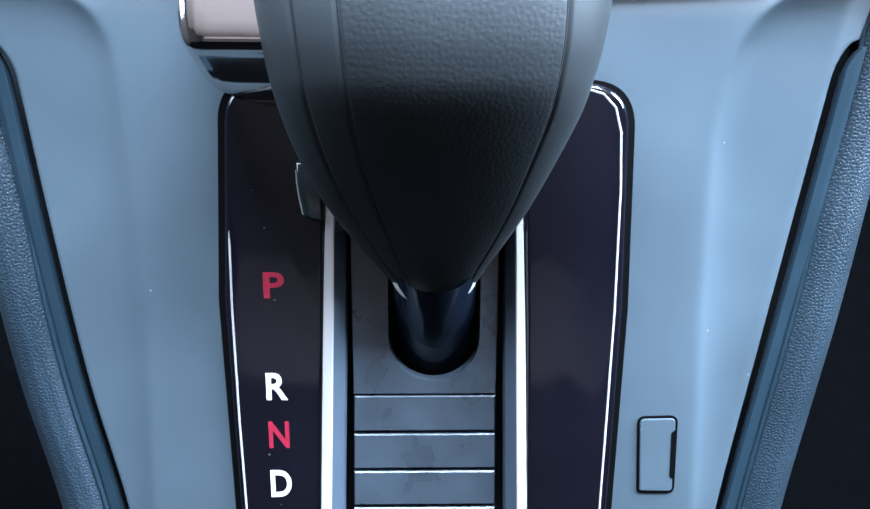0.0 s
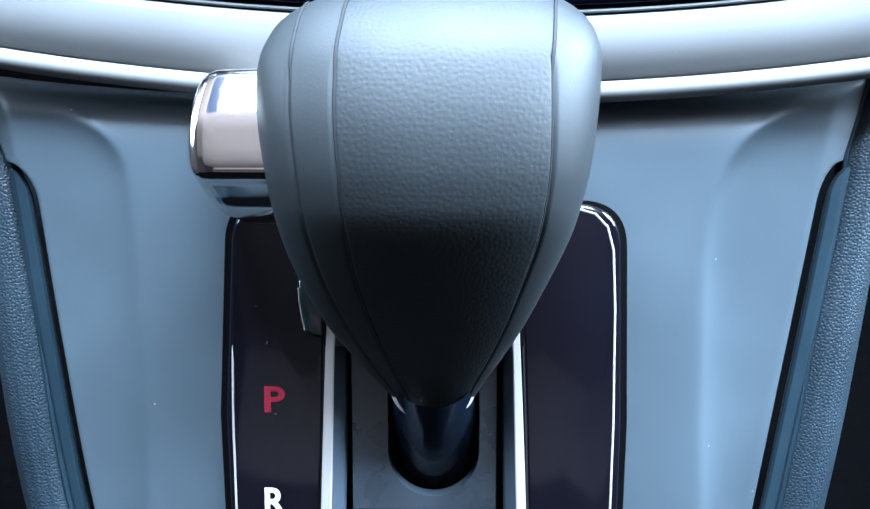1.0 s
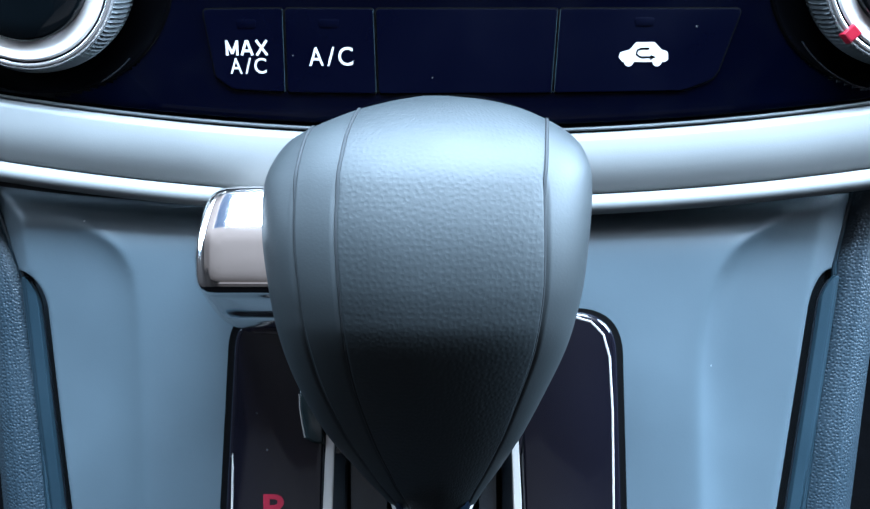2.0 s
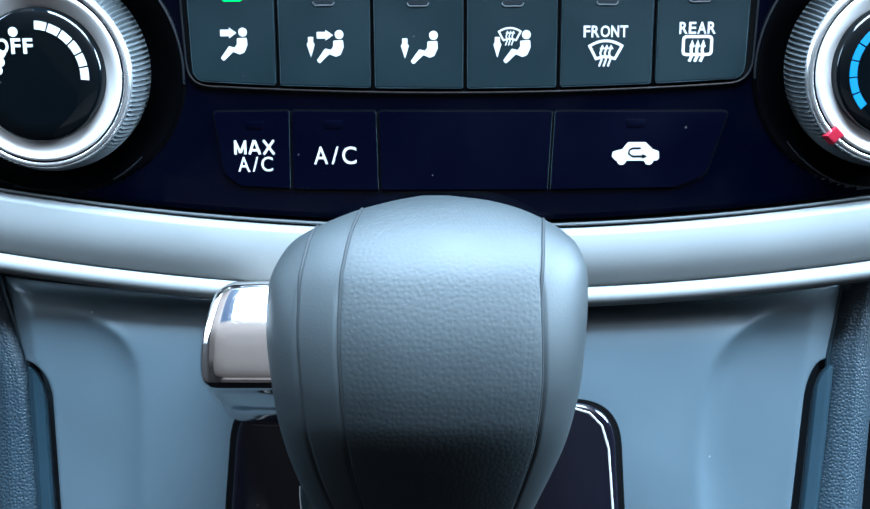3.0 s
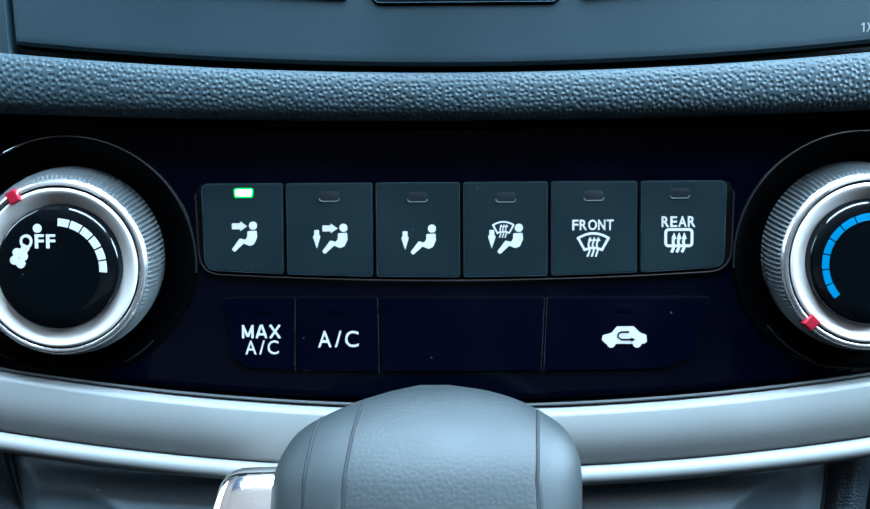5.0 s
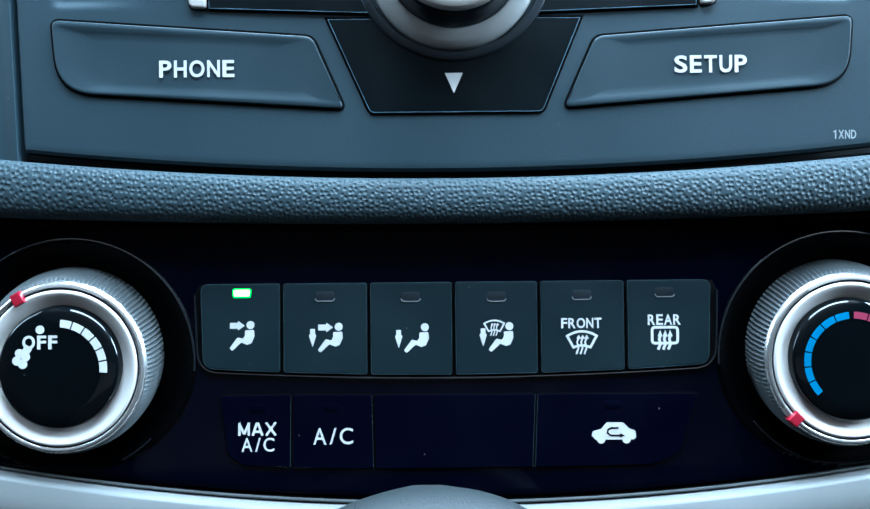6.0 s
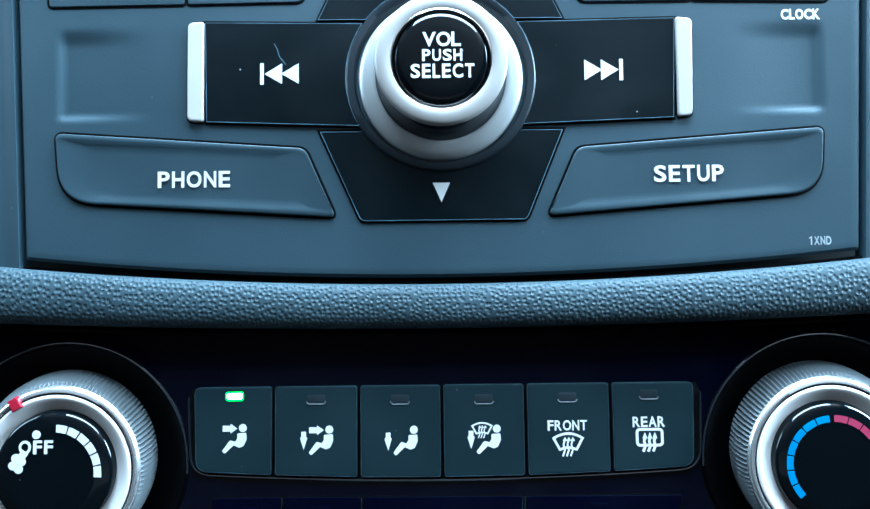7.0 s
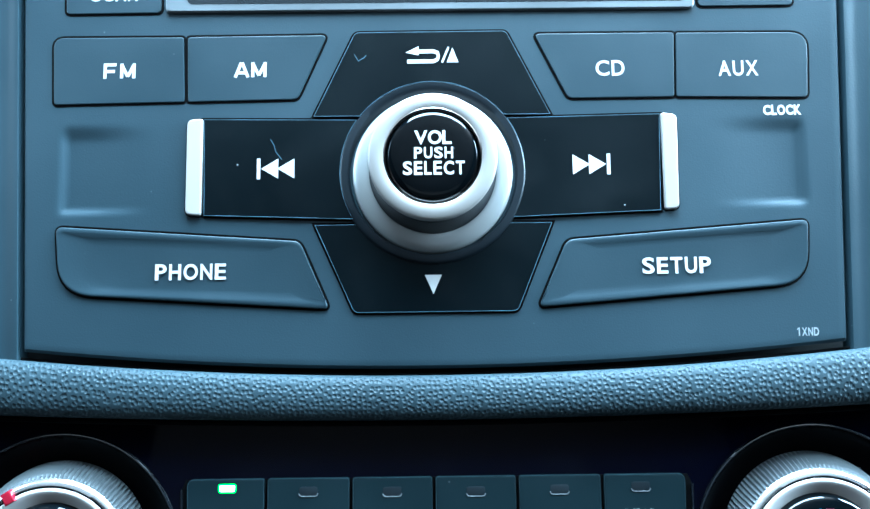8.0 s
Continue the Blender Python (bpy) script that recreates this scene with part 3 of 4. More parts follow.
def arrow_icon(s, x, y, k, z, down=False):
    pts = [(-14, 5.5), (-14, -5.5), (1, -5.5), (1, -9), (14, 0), (1, 9), (1, 5.5)]
    if down:
        pts = [(-4.5, 17), (-4.5, 8), (-7, 5), (0, -17), (7, 5), (4.5, 8), (4.5, 17)]
    prism([(x + a * k, y + b * k) for a, b in pts], [(0, z), (0, z + 0.065)], s)


def screen_icon(s, x, y, k, z):
    """Windscreen sign with three rising wisps."""
    top = [(x + q * k, y + (15 - 0.012 * q * q) * k) for q in range(-26, 27, 4)]
    low = [(x + 15 * k, y - 13 * k), (x + 5 * k, y - 10 * k), (x - 5 * k, y - 10 * k), (x - 15 * k, y - 13 * k)]
    loop(top + low, 4.2 * k, z, z + 0.06, s)
    for q in (-7, 0, 7):
        stroke([(x + q * k + 1.5 * k, y + 4 * k), (x + q * k - 1.5 * k, y - 4 * k), (x + q * k + 1.0 * k, y - 14 * k), (x + q * k - 3 * k, y - 25 * k)], 3.0 * k, z + .01, z + 0.075, s)
        prism([(x + (q - 2.6) * k, y + 2 * k), (x + (q + 5.6) * k, y + 2 * k), (x + (q + 1.5) * k, y + 9 * k)], [(0, z), (0, z + .09)], s)


def climate_panel():
    cl = thing("climate_panel", CLIMATE, "gloss black climate panel with two dials and two key rows", "control panel")
    DX, DY, RR = 103.9, 2.2, 33.0

    def bez(u, v):
        x = -175 + 350 * u
        lo, hi = -35.3 + 0.00066 * x * x, 41.2 + 0.00022 * x * x
        y = lo + (hi - lo) * v
        edge = min(y - lo, hi - y)
        z = -1.4 * (1 - edge / 1.5) ** 2 if edge < 1.5 else 0.0
        return (x, y, z)

    s = sheet(bez, 350, 80)
    s.uv = []
    s.f = [f for f in s.f if all(math.hypot(abs(s.v[i][0]) - DX, s.v[i][1] - DY) > RR - 0.6 - (4.6 * ((s.v[i][1] - DY) / RR) ** 2 if s.v[i][1] < DY else 0) for i in f)]
    part("bezel", s, PIANO, cl)

    xs = [-69.1, -46.9, -23.5, -0.7, 22.2, 45.5, 68.8]

    def low_edge(x):
        return -1.7 + 0.00046 * x * x

    # raised surround of the upper keys
    def bend(x0, y0, x1, y1, x2, y2, n=8):
        return [((1 - t) ** 2 * x0 + 2 * t * (1 - t) * x1 + t * t * x2, (1 - t) ** 2 * y0 + 2 * t * (1 - t) * y1 + t * t * y2) for t in (k / n for k in range(n + 1))]

    yb = low_edge(64.0) - 0.9
    pts = [(-70.3, 20.5), (-70.0, 12.0)] + bend(-69.7, 5.2, -69.5, yb + 0.3, -64.0, yb) + [(x, low_edge(x) - 0.9) for x in range(-60, 61, 6)]
    pts += bend(64.0, yb, 69.6, yb + 0.3, 69.9, 5.2) + [(70.1, 12.0), (70.3, 20.5)]
    part("key_surround", tube([(x, y, 0.3) for x, y in pts], 0.36), SURROUND, cl)
    part("key_well", prism([(-69.2, 23.0)] + pts + [(69.2, 23.0)], [(0, -1), (0, 0.1)]), GAP, cl)
    centres = []
    for i in range(6):
        a, b = xs[i] + 0.42, xs[i + 1] - 0.42
        corner = [(a, 23.2), (a + (0.6 if i == 0 else 0.05), low_edge(a)), (b - (0.6 if i == 5 else 0.05), low_edge(b)), (b, 23.2)]
        r = [2.0 if i == 0 else 0.9, 3.6 if i == 0 else 0.9, 3.6 if i == 5 else 0.9, 2.0 if i == 5 else 0.9]
        k = part("mode_key", key(fillet(corner, r), 1.1, -0.8, 0.45), MODE_KEY, cl, "charcoal key with a lit green indicator" if i == 0 else "")
        # Fainter loop, the rim highlight painted on the charcoal keys.
        part("pale_edge", loop(inset(fillet(corner, r), 0.16), 0.13, 1.0, 1.112), FAINT, k, "thin pale edge")
        c = [-57.5, -35.2, -12.2, 10.8, 33.7, 56.0][i]
        centres.append((c, k))
        ly = [20.7, 19.7, 19.4, 19.2, 19.45, 19.95][i]
        lens = fillet([(c - 2.6, ly + 1.25), (c - 2.4, ly - 1.25), (c + 2.4, ly - 1.25), (c + 2.6, ly + 1.25)], 0.8, 4)
        part("indicator", prism(lens, [(0, 0.9), (0, 1.12), (0.2, 1.16)]), LED_ON if i == 0 else LED_OFF, k)
        if i == 0:
            part("indicator_core", prism(inset(lens, 0.3), [(0, 1.1), (0, 1.165), (0.25, 1.19)]), LED_CORE, k, "glowing green-white centre")
        if i:
            lip = [(x, y, 1.1) for x, y in inset(lens, -0.12) if y < ly + 0.2]
            part("indicator_lip", tube(lip, 0.17, steps=6), FRAME, k)
    z, q = 1.1, 1 / 7.0
    s = Shape()
    seat_icon(s, -57.4, 9.3, q, z)
    arrow_icon(s, -57.4 - 9 * q, 9.3 + 19 * q, q, z)
    part("vent_symbol", s, WHITE, centres[0][1])
    s = Shape()
    seat_icon(s, -35.05 + 9 * q, 8.6, q, z)
    arrow_icon(s, -35.05, 8.6 + 19 * q, q, z)
    arrow_icon(s, -35.0 - 25 * q, 8.5, q, z, True)
    part("vent_symbol", s, WHITE, centres[1][1])
    s = Shape()
    seat_icon(s, -12.4 + 12 * q, 8.25, q, z)
    arrow_icon(s, -12.2 - 23 * q, 8.0, q, z, True)
    part("vent_symbol", s, WHITE, centres[2][1])
    s = Shape()
    seat_icon(s, 10.85 + 8 * q, 8.3, q, z)
    screen_icon(s, 10.15, 11.2, q * 0.72, z)
    arrow_icon(s, 7.15, 8.2, q, z, True)
    part("vent_symbol", s, WHITE, centres[3][1])
    s = writing("FRONT", 33.5, 11.8, 10.8, 2.75, z, bold=0.020, gap=0.09)
    screen_icon(s, 33.6, 7.3, 0.152, z)
    part("defrost_symbol", s, WHITE, centres[4][1])
    s = writing("REAR", 55.75, 12.5, 8.8, 2.8, z, bold=0.020, gap=0.09)
    frame_pts = fillet([(52.45, 6.2), (59.3, 6.2), (59.3, 10.45), (52.45, 10.45)], 0.9, 4)
    loop(frame_pts, 0.72, z, z + 0.06, s)
    for d in (-1.35, 0, 1.35):
        x = 55.85 + d
        stroke([(x + .2, 8.6), (x - .15, 7.3), (x + .15, 6.0), (x - .5, 4.5)], 0.72, z + .01, z + 0.07, s)
        prism([(x - .6, 8.0), (x + .75, 8.0), (x + .1, 9.7)], [(0, z), (0, z + .09)], s)
    part("defrost_symbol", s, WHITE, centres[5][1])

    # lower keys
    lows = [("max_cooling_key", [(-63.6, -6.9), (-61.6, -22.5), (-57.5, -25.4), (-44.9, -26.1), (-44.6, -6.8)], [1, 3, 3, .9, .9]),
            ("cooling_key", [(-43.9, -6.8), (-44.2, -26.2), (-22.6, -26.6), (-22.9, -7.0)], .9),
            ("blank_key", [(-22.2, -7.0), (-21.9, -26.6), (20.1, -26.6), (21.0, -7.2)], .9),
            ("recirculation_key", [(21.7, -7.2), (20.8, -26.6), (52.0, -26.2), (59.6, -23.4), (64.6, -7.4)], [.9, .9, 6, 5, 1])]
    made = {}
    for name, pts, r in lows:
        part("key_gap", prism(inset(fillet(pts, r), -0.4), [(0, -1), (0, 0.05)]), GAP, cl)
        made[name] = part(name, key(fillet(pts, r), 0.5, -0.8, 0.10), LOW_KEY, cl)
        flank = pts[-2:] if name != "recirculation_key" else pts[:2]
        part("pale_edge", stroke(flank, 0.08, 0.45, 0.505), FAINT, made[name], "thin pale edge")
    for cx, name in ((-53.4, "max_cooling_key"), (-33.6, "cooling_key"), (41.8, "recirculation_key")):
        part("indicator", prism(fillet([(cx - 2.4, -9.2), (cx - 2.2, -11.2), (cx + 2.2, -11.2), (cx + 2.4, -9.2)], 0.7, 4), [(0, 0.4), (0, 0.58), (0.15, 0.62)]), LOW_KEY, made[name])
    s = stroked("MAX", -53.6, -15.75, 10.0, 3.5, 0.52, 0.62)
    writing("A/C", -53.5, -19.95, 8.8, 3.7, 0.52, s, bold=0.006, gap=0.16)
    part("lettering", s, WHITE, made["max_cooling_key"])
    part("lettering", writing("A/C", -33.35, -17.85, 10.7, 4.4, 0.52, bold=0.006, gap=0.16), WHITE, made["cooling_key"])
    car = [(36.0, -18.4), (36.3, -17.2), (38.6, -16.6), (40.0, -14.9), (44.4, -14.9), (46.1, -16.6), (47.7, -17.1), (47.9, -19.0), (47.2, -19.5), (37.0, -19.5)]
    s = prism(fillet(car, 0.4, 3), [(0, 0.56), (0, 0.62)])
    disc(38.5, -19.4, 1.15, 0.57, 0.635, 14, s)
    disc(45.3, -19.4, 1.15, 0.57, 0.635, 14, s)
    part("recirculation_symbol", s, WHITE, made["recirculation_key"])
    s = stroke([(44.2, -18.4), (41.2, -18.4), (40.2, -17.7), (40.4, -16.8), (41.2, -16.4), (43.2, -16.4)], 0.45, 0.63, 0.67)
    s.add([(43.6, -17.8, .675), (43.6, -19.0, .675), (44.9, -18.4, .675)], [(0, 1, 2)])
    part("recirculation_arrow", s, GAP, made["recirculation_key"])

    # dials
    for sgn in (-1, 1):
        c = (-104.3 if sgn < 0 else 103.5, 3.1)
        lean = (0.0, -0.26)
        dial = part("fan_dial" if sgn < 0 else "temperature_dial",
                    lathe([(24.3, -3.4), (24.5, -1.5), (24.4, 0.6), (23.5, 3.4), (22.6, 4.5)], c, lean, 480, (120, 0.95, (1, 2, 3)), cap=False), GRIP, cl,
                    "round dial with knurled grey grip and satin silver ring", sharp=20)
        part("lip", lathe([(22.7, 4.3), (22.4, 5.0), (21.9, 5.5), (21.2, 5.6), (20.9, 5.2)], c, lean, cap=False), LIP, dial, sharp=70)
        part("lip_groove", lathe([(21.0, 5.3), (20.7, 4.7), (20.4, 5.3)], c, lean, cap=False), LOW_KEY, dial)
        part("silver_ring", lathe([(20.5, 5.2), (20.2, 5.6), (19.6, 5.6), (18.3, 4.9), (17.0, 4.1), (15.7, 3.4)], c, lean, cap=False), RING, dial, sharp=70)
        part("dial_face", lathe([(15.95, 3.2), (15.95, 5.2), (15.6, 5.9), (14.9, 6.25), (11.0, 6.35), (0.4, 6.35)], c, lean), CAP, dial, "clear-fronted black dial face", sharp=50)
        fx, fy = c[0] + lean[0] * 6.4, c[1] + lean[1] * 6.4
        ang = 120.0 if sgn < 0 else 224.5
        ca, sa = math.cos(radians(ang)), math.sin(radians(ang))
        mark = [(fx + ca * r - sa * w, fy + sa * r + ca * w) for r, w in ((22.9, -1.4), (22.9, 1.4), (19.6, 1.5), (19.6, -1.5))]
        part("pointer", key(mark, 6.6, 4.0, 0.4), RED_MARK, dial, "red pointer mark")
        zz = 6.37
        if sgn < 0:
            for i in range(6):
                a1 = 86.5 - i * 15.4
                part("scale_segment", arc_block(fx, fy, 11.0, 13.0, a1 - 13.6, a1, zz, zz + 0.06, 5), WHITE, dial, "white scale segment")
            part("off_lettering", writing("OFF", -108.85, 8.55, 9.1, 3.6, zz, bold=0.03), WHITE, dial, "white lettering")
            part("off_dot", disc(-108.8, 11.85, 1.15, zz, zz + 0.06, 16), WHITE, dial)
            s = Shape()
            for a in (0, 90, 180, 270):
                disc(-113.7 + 1.2 * math.cos(radians(a + 20)), 4.3 + 1.5 * math.sin(radians(a + 20)), 1.2, zz, zz + 0.06 + a * 1e-4, 14, s)
            stroke([(-113.2, 5.3), (-111.6, 7.4)], 2.0, zz, zz + 0.05, s)
            part("fan_symbol", s, WHITE, dial, "white fan symbol")
        else:
            for i in range(7):
                a1 = 95 + i * 18.4
                part("scale_segment", arc_block(fx, fy, 11.2, 13.0, a1, a1 + 16.9, zz, zz + 0.06, 5), BLUE, dial, "blue scale segment")
                a1 = 89 - i * 18.4
                part("scale_segment", arc_block(fx, fy, 11.2, 13.0, a1 - 16.9, a1, zz, zz + 0.06, 5), PINK, dial, "crimson scale segment")
        # gloss rim of the well
        part("well_rim", tube([(sgn * DX + (RR + 0.5) * math.cos(radians(a)), DY + (RR + 0.5) * math.sin(radians(a)), 0.5) for a in (range(-4, 121, 3) if sgn < 0 else range(60, 185, 3))], 0.34), SURROUND, cl)
        lower = range(298, 318, 2) if sgn < 0 else range(216, 258, 3)
        part("lower_rim", tube([(sgn * DX + (RR - 3.0) * math.cos(radians(a)), DY + (RR - 3.8) * math.sin(radians(a)), 0.2) for a in lower], 0.26), SURROUND, cl)
        part("dial_well", lathe([(RR + 1.1, -0.3), (RR + 0.9, 0.15), (RR + 0.5, 0.45), (RR + 0.1, 0.4), (RR - 0.5, -0.3), (RR - 3, -2.0), (RR - 6, -3.2), (22.0, -3.8)], (sgn * DX, DY), segs=160, cap=False, flat=4.6), WELL, cl, "satin black well round the dial", sharp=80)
    return cl


# ---------------------------------------------------------------- padded roll, silver trim, side columns
def dash_roll():
    ob = thing("dash_roll", HEAD, "dark grey padded dash roll covered in coarse grained leatherette", "dashboard padding")

    def f(u, v):
        x = -190 + 380 * u
        top, low = -58.2 + 0.00042 * x * x, -70.3 + 0.00019 * x * x
        a = math.pi * (1.18 * v - 0.09)
        y = (top + low) / 2 + (top - low) / 2 * math.cos(a)
        return (x, y, 4.2 * math.copysign(abs(math.sin(a)) ** 0.6, math.sin(a)) - 0.8)

    part("cover", sheet(f, 190, 24), LEATHERETTE, ob)
    part("lower_lip", tube([(x, -71.1 + 0.00019 * x * x, -1.4) for x in range(-190, 191, 5)], 0.9), GAP, ob, "smooth black lip along the lower edge")
    # Black bead stands for the soft shadow between radio and roll.
    part("upper_shadow_bead", tube([(x, -57.9 + 0.00042 * x * x, -2.0) for x in range(-190, 191, 5)], 0.45), GAP, ob, "black bead put in for the shadow along the upper edge")
    return ob


def silver_trim():
    ob = thing("silver_trim", CLIMATE, "curved satin silver dash trim with a rounded lower bead", "dash trim")

    def band(u, v):
        x = -185 + 370 * u
        top, low = -37.0 + 0.00072 * x * x, -52.3 + 0.0007 * x * x
        y = top + (low - top) * v
        return (x, y, 1.2 + 2.6 * math.sin(math.pi * (0.12 + 0.72 * v)) - 3.2 * (1 - smooth(0, 0.07, v)) - 0.9 * smooth(0.93, 1.0, v))

    def bead(u, v):
        x = -185 + 370 * u
        mid = -54.5 + 0.0007 * x * x
        a = math.pi * (-0.15 + 1.35 * v)
        return (x, mid + 2.5 * math.cos(a), 3.0 + 2.6 * math.sin(a))

    part("band", sheet(band, 180, 26), SILVER, ob, sharp=70)
    part("bead", sheet(bead, 180, 20), SILVER, ob, sharp=70)
    part("upper_line", tube([(x, -36.1 + 0.00069 * x * x, -0.6) for x in range(-185, 186, 5)], 0.45), GRIP, ob, "thin grey line along the upper edge")
    return ob


def dash_column(sgn):
    ob = thing("dash_column", HEAD, "grey moulded column beside the radio", "dash trim", "columns beside the radio")

    def f(u, v):
        y = -60 + 150 * v
        x0 = 117.9 + 0.0475 * y
        u = u ** 1.8
        x = x0 + 46 * u
        z = -4.5 + 4.3 * smooth(0.0, 0.014, u) - 0.5 * smooth(0.02, 0.10, u) + (1.0 if sgn < 0 else 4.0) * smooth(0.12, 0.40, u)
        return (sgn * x, y, z)

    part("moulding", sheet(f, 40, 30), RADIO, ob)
    return ob


# ---------------------------------------------------------------- console round the lever
LEFT_EDGE = [(-95, -88.5), (-66, -92.5), (-31, -99.3), (12, -104.9), (50, -109.2), (80, -113)]
RIGHT_EDGE = [(-95, 66.5), (-67, 70.0), (-24.5, 76.9), (12, 82.6), (48, 88.1), (80, 92.8)]


POCKET_L = [(-95, -85.5), (-50, -83.6), (-16, -82.4), (10, -82.6), (34, -83.4), (46, -83.9), (53, -84.7), (57.5, -86.2), (61.6, -88.8), (65, -92.5), (80, -112)]
POCKET_R = [(-95, 62.0), (-41, 60.2), (-17, 59.0), (10, 58.4), (32, 58.2), (44.8, 59.7), (53.6, 62.2), (58, 64.8), (61.5, 67.6), (65, 71.5), (80, 90)]


def console_panel():
    ob = thing("console_panel", GATE, "satin grey console panel, tinted blue for the light, sloping round the shift gate", "centre console")

    def fall(d, soft=0.5):
        return (d + math.sqrt(d * d + soft)) / 2 - 0.1

    def hook(y):
        """Quarter round by which the panel's edge turns outwards over the end of the strip."""
        q = max(0.0, min(1.0, (y - 45.5) / 10.5))
        return 1 - math.sqrt(max(0.0, 1 - q * q))

    NU, NV = 260, 200

    def f(u, v):
        xm = (u - 0.5) * 218
        top = 71.2 + 0.00062 * xm * xm
        y = -95 + (top + 95) * (1 - (1 - v) ** 1.5)
        xl = spline(y, LEFT_EDGE) - (7.6 + 0.30 * max(0.0, y - 57)) * hook(y)
        xr = spline(y, RIGHT_EDGE) + (5.4 + 0.12 * max(0.0, y - 57)) * hook(y)
        x = xl + (xr - xl) * (u - 0.025 * math.sin(4 * math.pi * u) / 2)
        # the outer fields fall away from a soft edge and level out
        def field(table, sgn, deep, reach):
            d = sgn * (x - spline(y, table))
            d = (d + math.sqrt(d * d + 1.2)) / 2
            return deep * (1 - math.exp(-d / reach))
        # narrow facets along the outer edges, and a band that falls to the trim and cuts into the fields
        left = -114.4 + 0.10 * (66 - y)
        right = 89.6 - 0.17 * (66 - y)
        low = field(POCKET_L, -1, 3.0, 3.6) + field(POCKET_R, 1, 4.0, 4.0)
        low += 0.55 * fall(left - x, 0.2) * smooth(36, 52, y) + 0.30 * fall(x - right, 0.2) * smooth(-90, 10, y)
        band = 0.50 * fall(y - 61.4 - 0.0002 * (x + 12) ** 2, 2.0 + 16.0 * math.exp(-low / 0.5)) + 1.4 * smooth(top - 4.0, top - 0.5, y)
        z = -(low + band + math.sqrt((low - band) ** 2 + 1.2)) / 2 + 0.3
        edge = min(x - xl, xr - x)
        if edge < 1.2:
            z -= 1.2 * (1 - math.sqrt(max(0.0, 1 - (1 - edge / 1.2) ** 2)))
        return (x, y, z)

    s = sheet(f, NU, NV)
    s.uv = []
    s.f = [q for q in s.f if not all(-59 < s.v[i][0] < 36 and s.v[i][1] < 43 for i in q)]
    # sides that close the edges down to the core, black for the gap's shade
    n = NU + 1
    for col in (0, NU):
        base = [s.v[j * n + col] for j in range(NV + 1)]
        side = Shape()
        side.add(base + [(x, y, z - 16) for x, y, z in base], [(j, j + 1, NV + 2 + j, NV + 1 + j) for j in range(NV)])
        part("panel_side", side, GAP, ob, "panel side coloured black for the gap's shade", sharp=60)
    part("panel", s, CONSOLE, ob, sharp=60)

    # slim strips beside the panel, rounded where they end
    for sgn, table in ((-1, LEFT_EDGE), (1, RIGHT_EDGE)):
        def strip(u, v):
            y = -95 + 149.4 * (1 - (1 - v) ** 1.8)
            q = max(0.0, min(1.0, (y - 44.4) / 10.0))
            x = spline(y, table) + sgn * (2.1 + 4.6 * max(u, 1 - math.sqrt(max(0.0, 1 - q * q))))
            z = -4.0 - 1.8 * (1 - smooth(0, 0.16, u)) ** 2 - 1.0 * smooth(0.6, 1, u) - 1.6 * smooth(0.95, 1.0, q)
            return (x, y, z)
        es = part("edge_strip", sheet(strip, 36, 110), STRIP, ob, "slim dark strip")
        part("strip_edge", tube([(x, y, z + 0.1) for x, y, z in (strip(0.03, j / 110) for j in range(103))], 0.30, steps=6), SURROUND, es, "glossy rounded inner edge")

    # shift lock cover
    pts = fillet([(44.4, -40.0), (45.6, -62.2), (55.8, -62.4), (55.2, -39.8)], [2.2, 1.6, 2.0, 2.2])
    part("cover_gap", prism(pts, [(0, -2), (0, 0.10), (0.2, 0.14)]), GAP, ob)
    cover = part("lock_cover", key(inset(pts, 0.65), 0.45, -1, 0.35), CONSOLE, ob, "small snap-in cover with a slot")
    part("slot", prism(fillet([(53.6, -44.6), (54.9, -43.4), (55.2, -58.4), (54.0, -57.2)], 0.4, 3), [(0, 0.2), (0, 0.56)]), GAP, cover)
    return ob


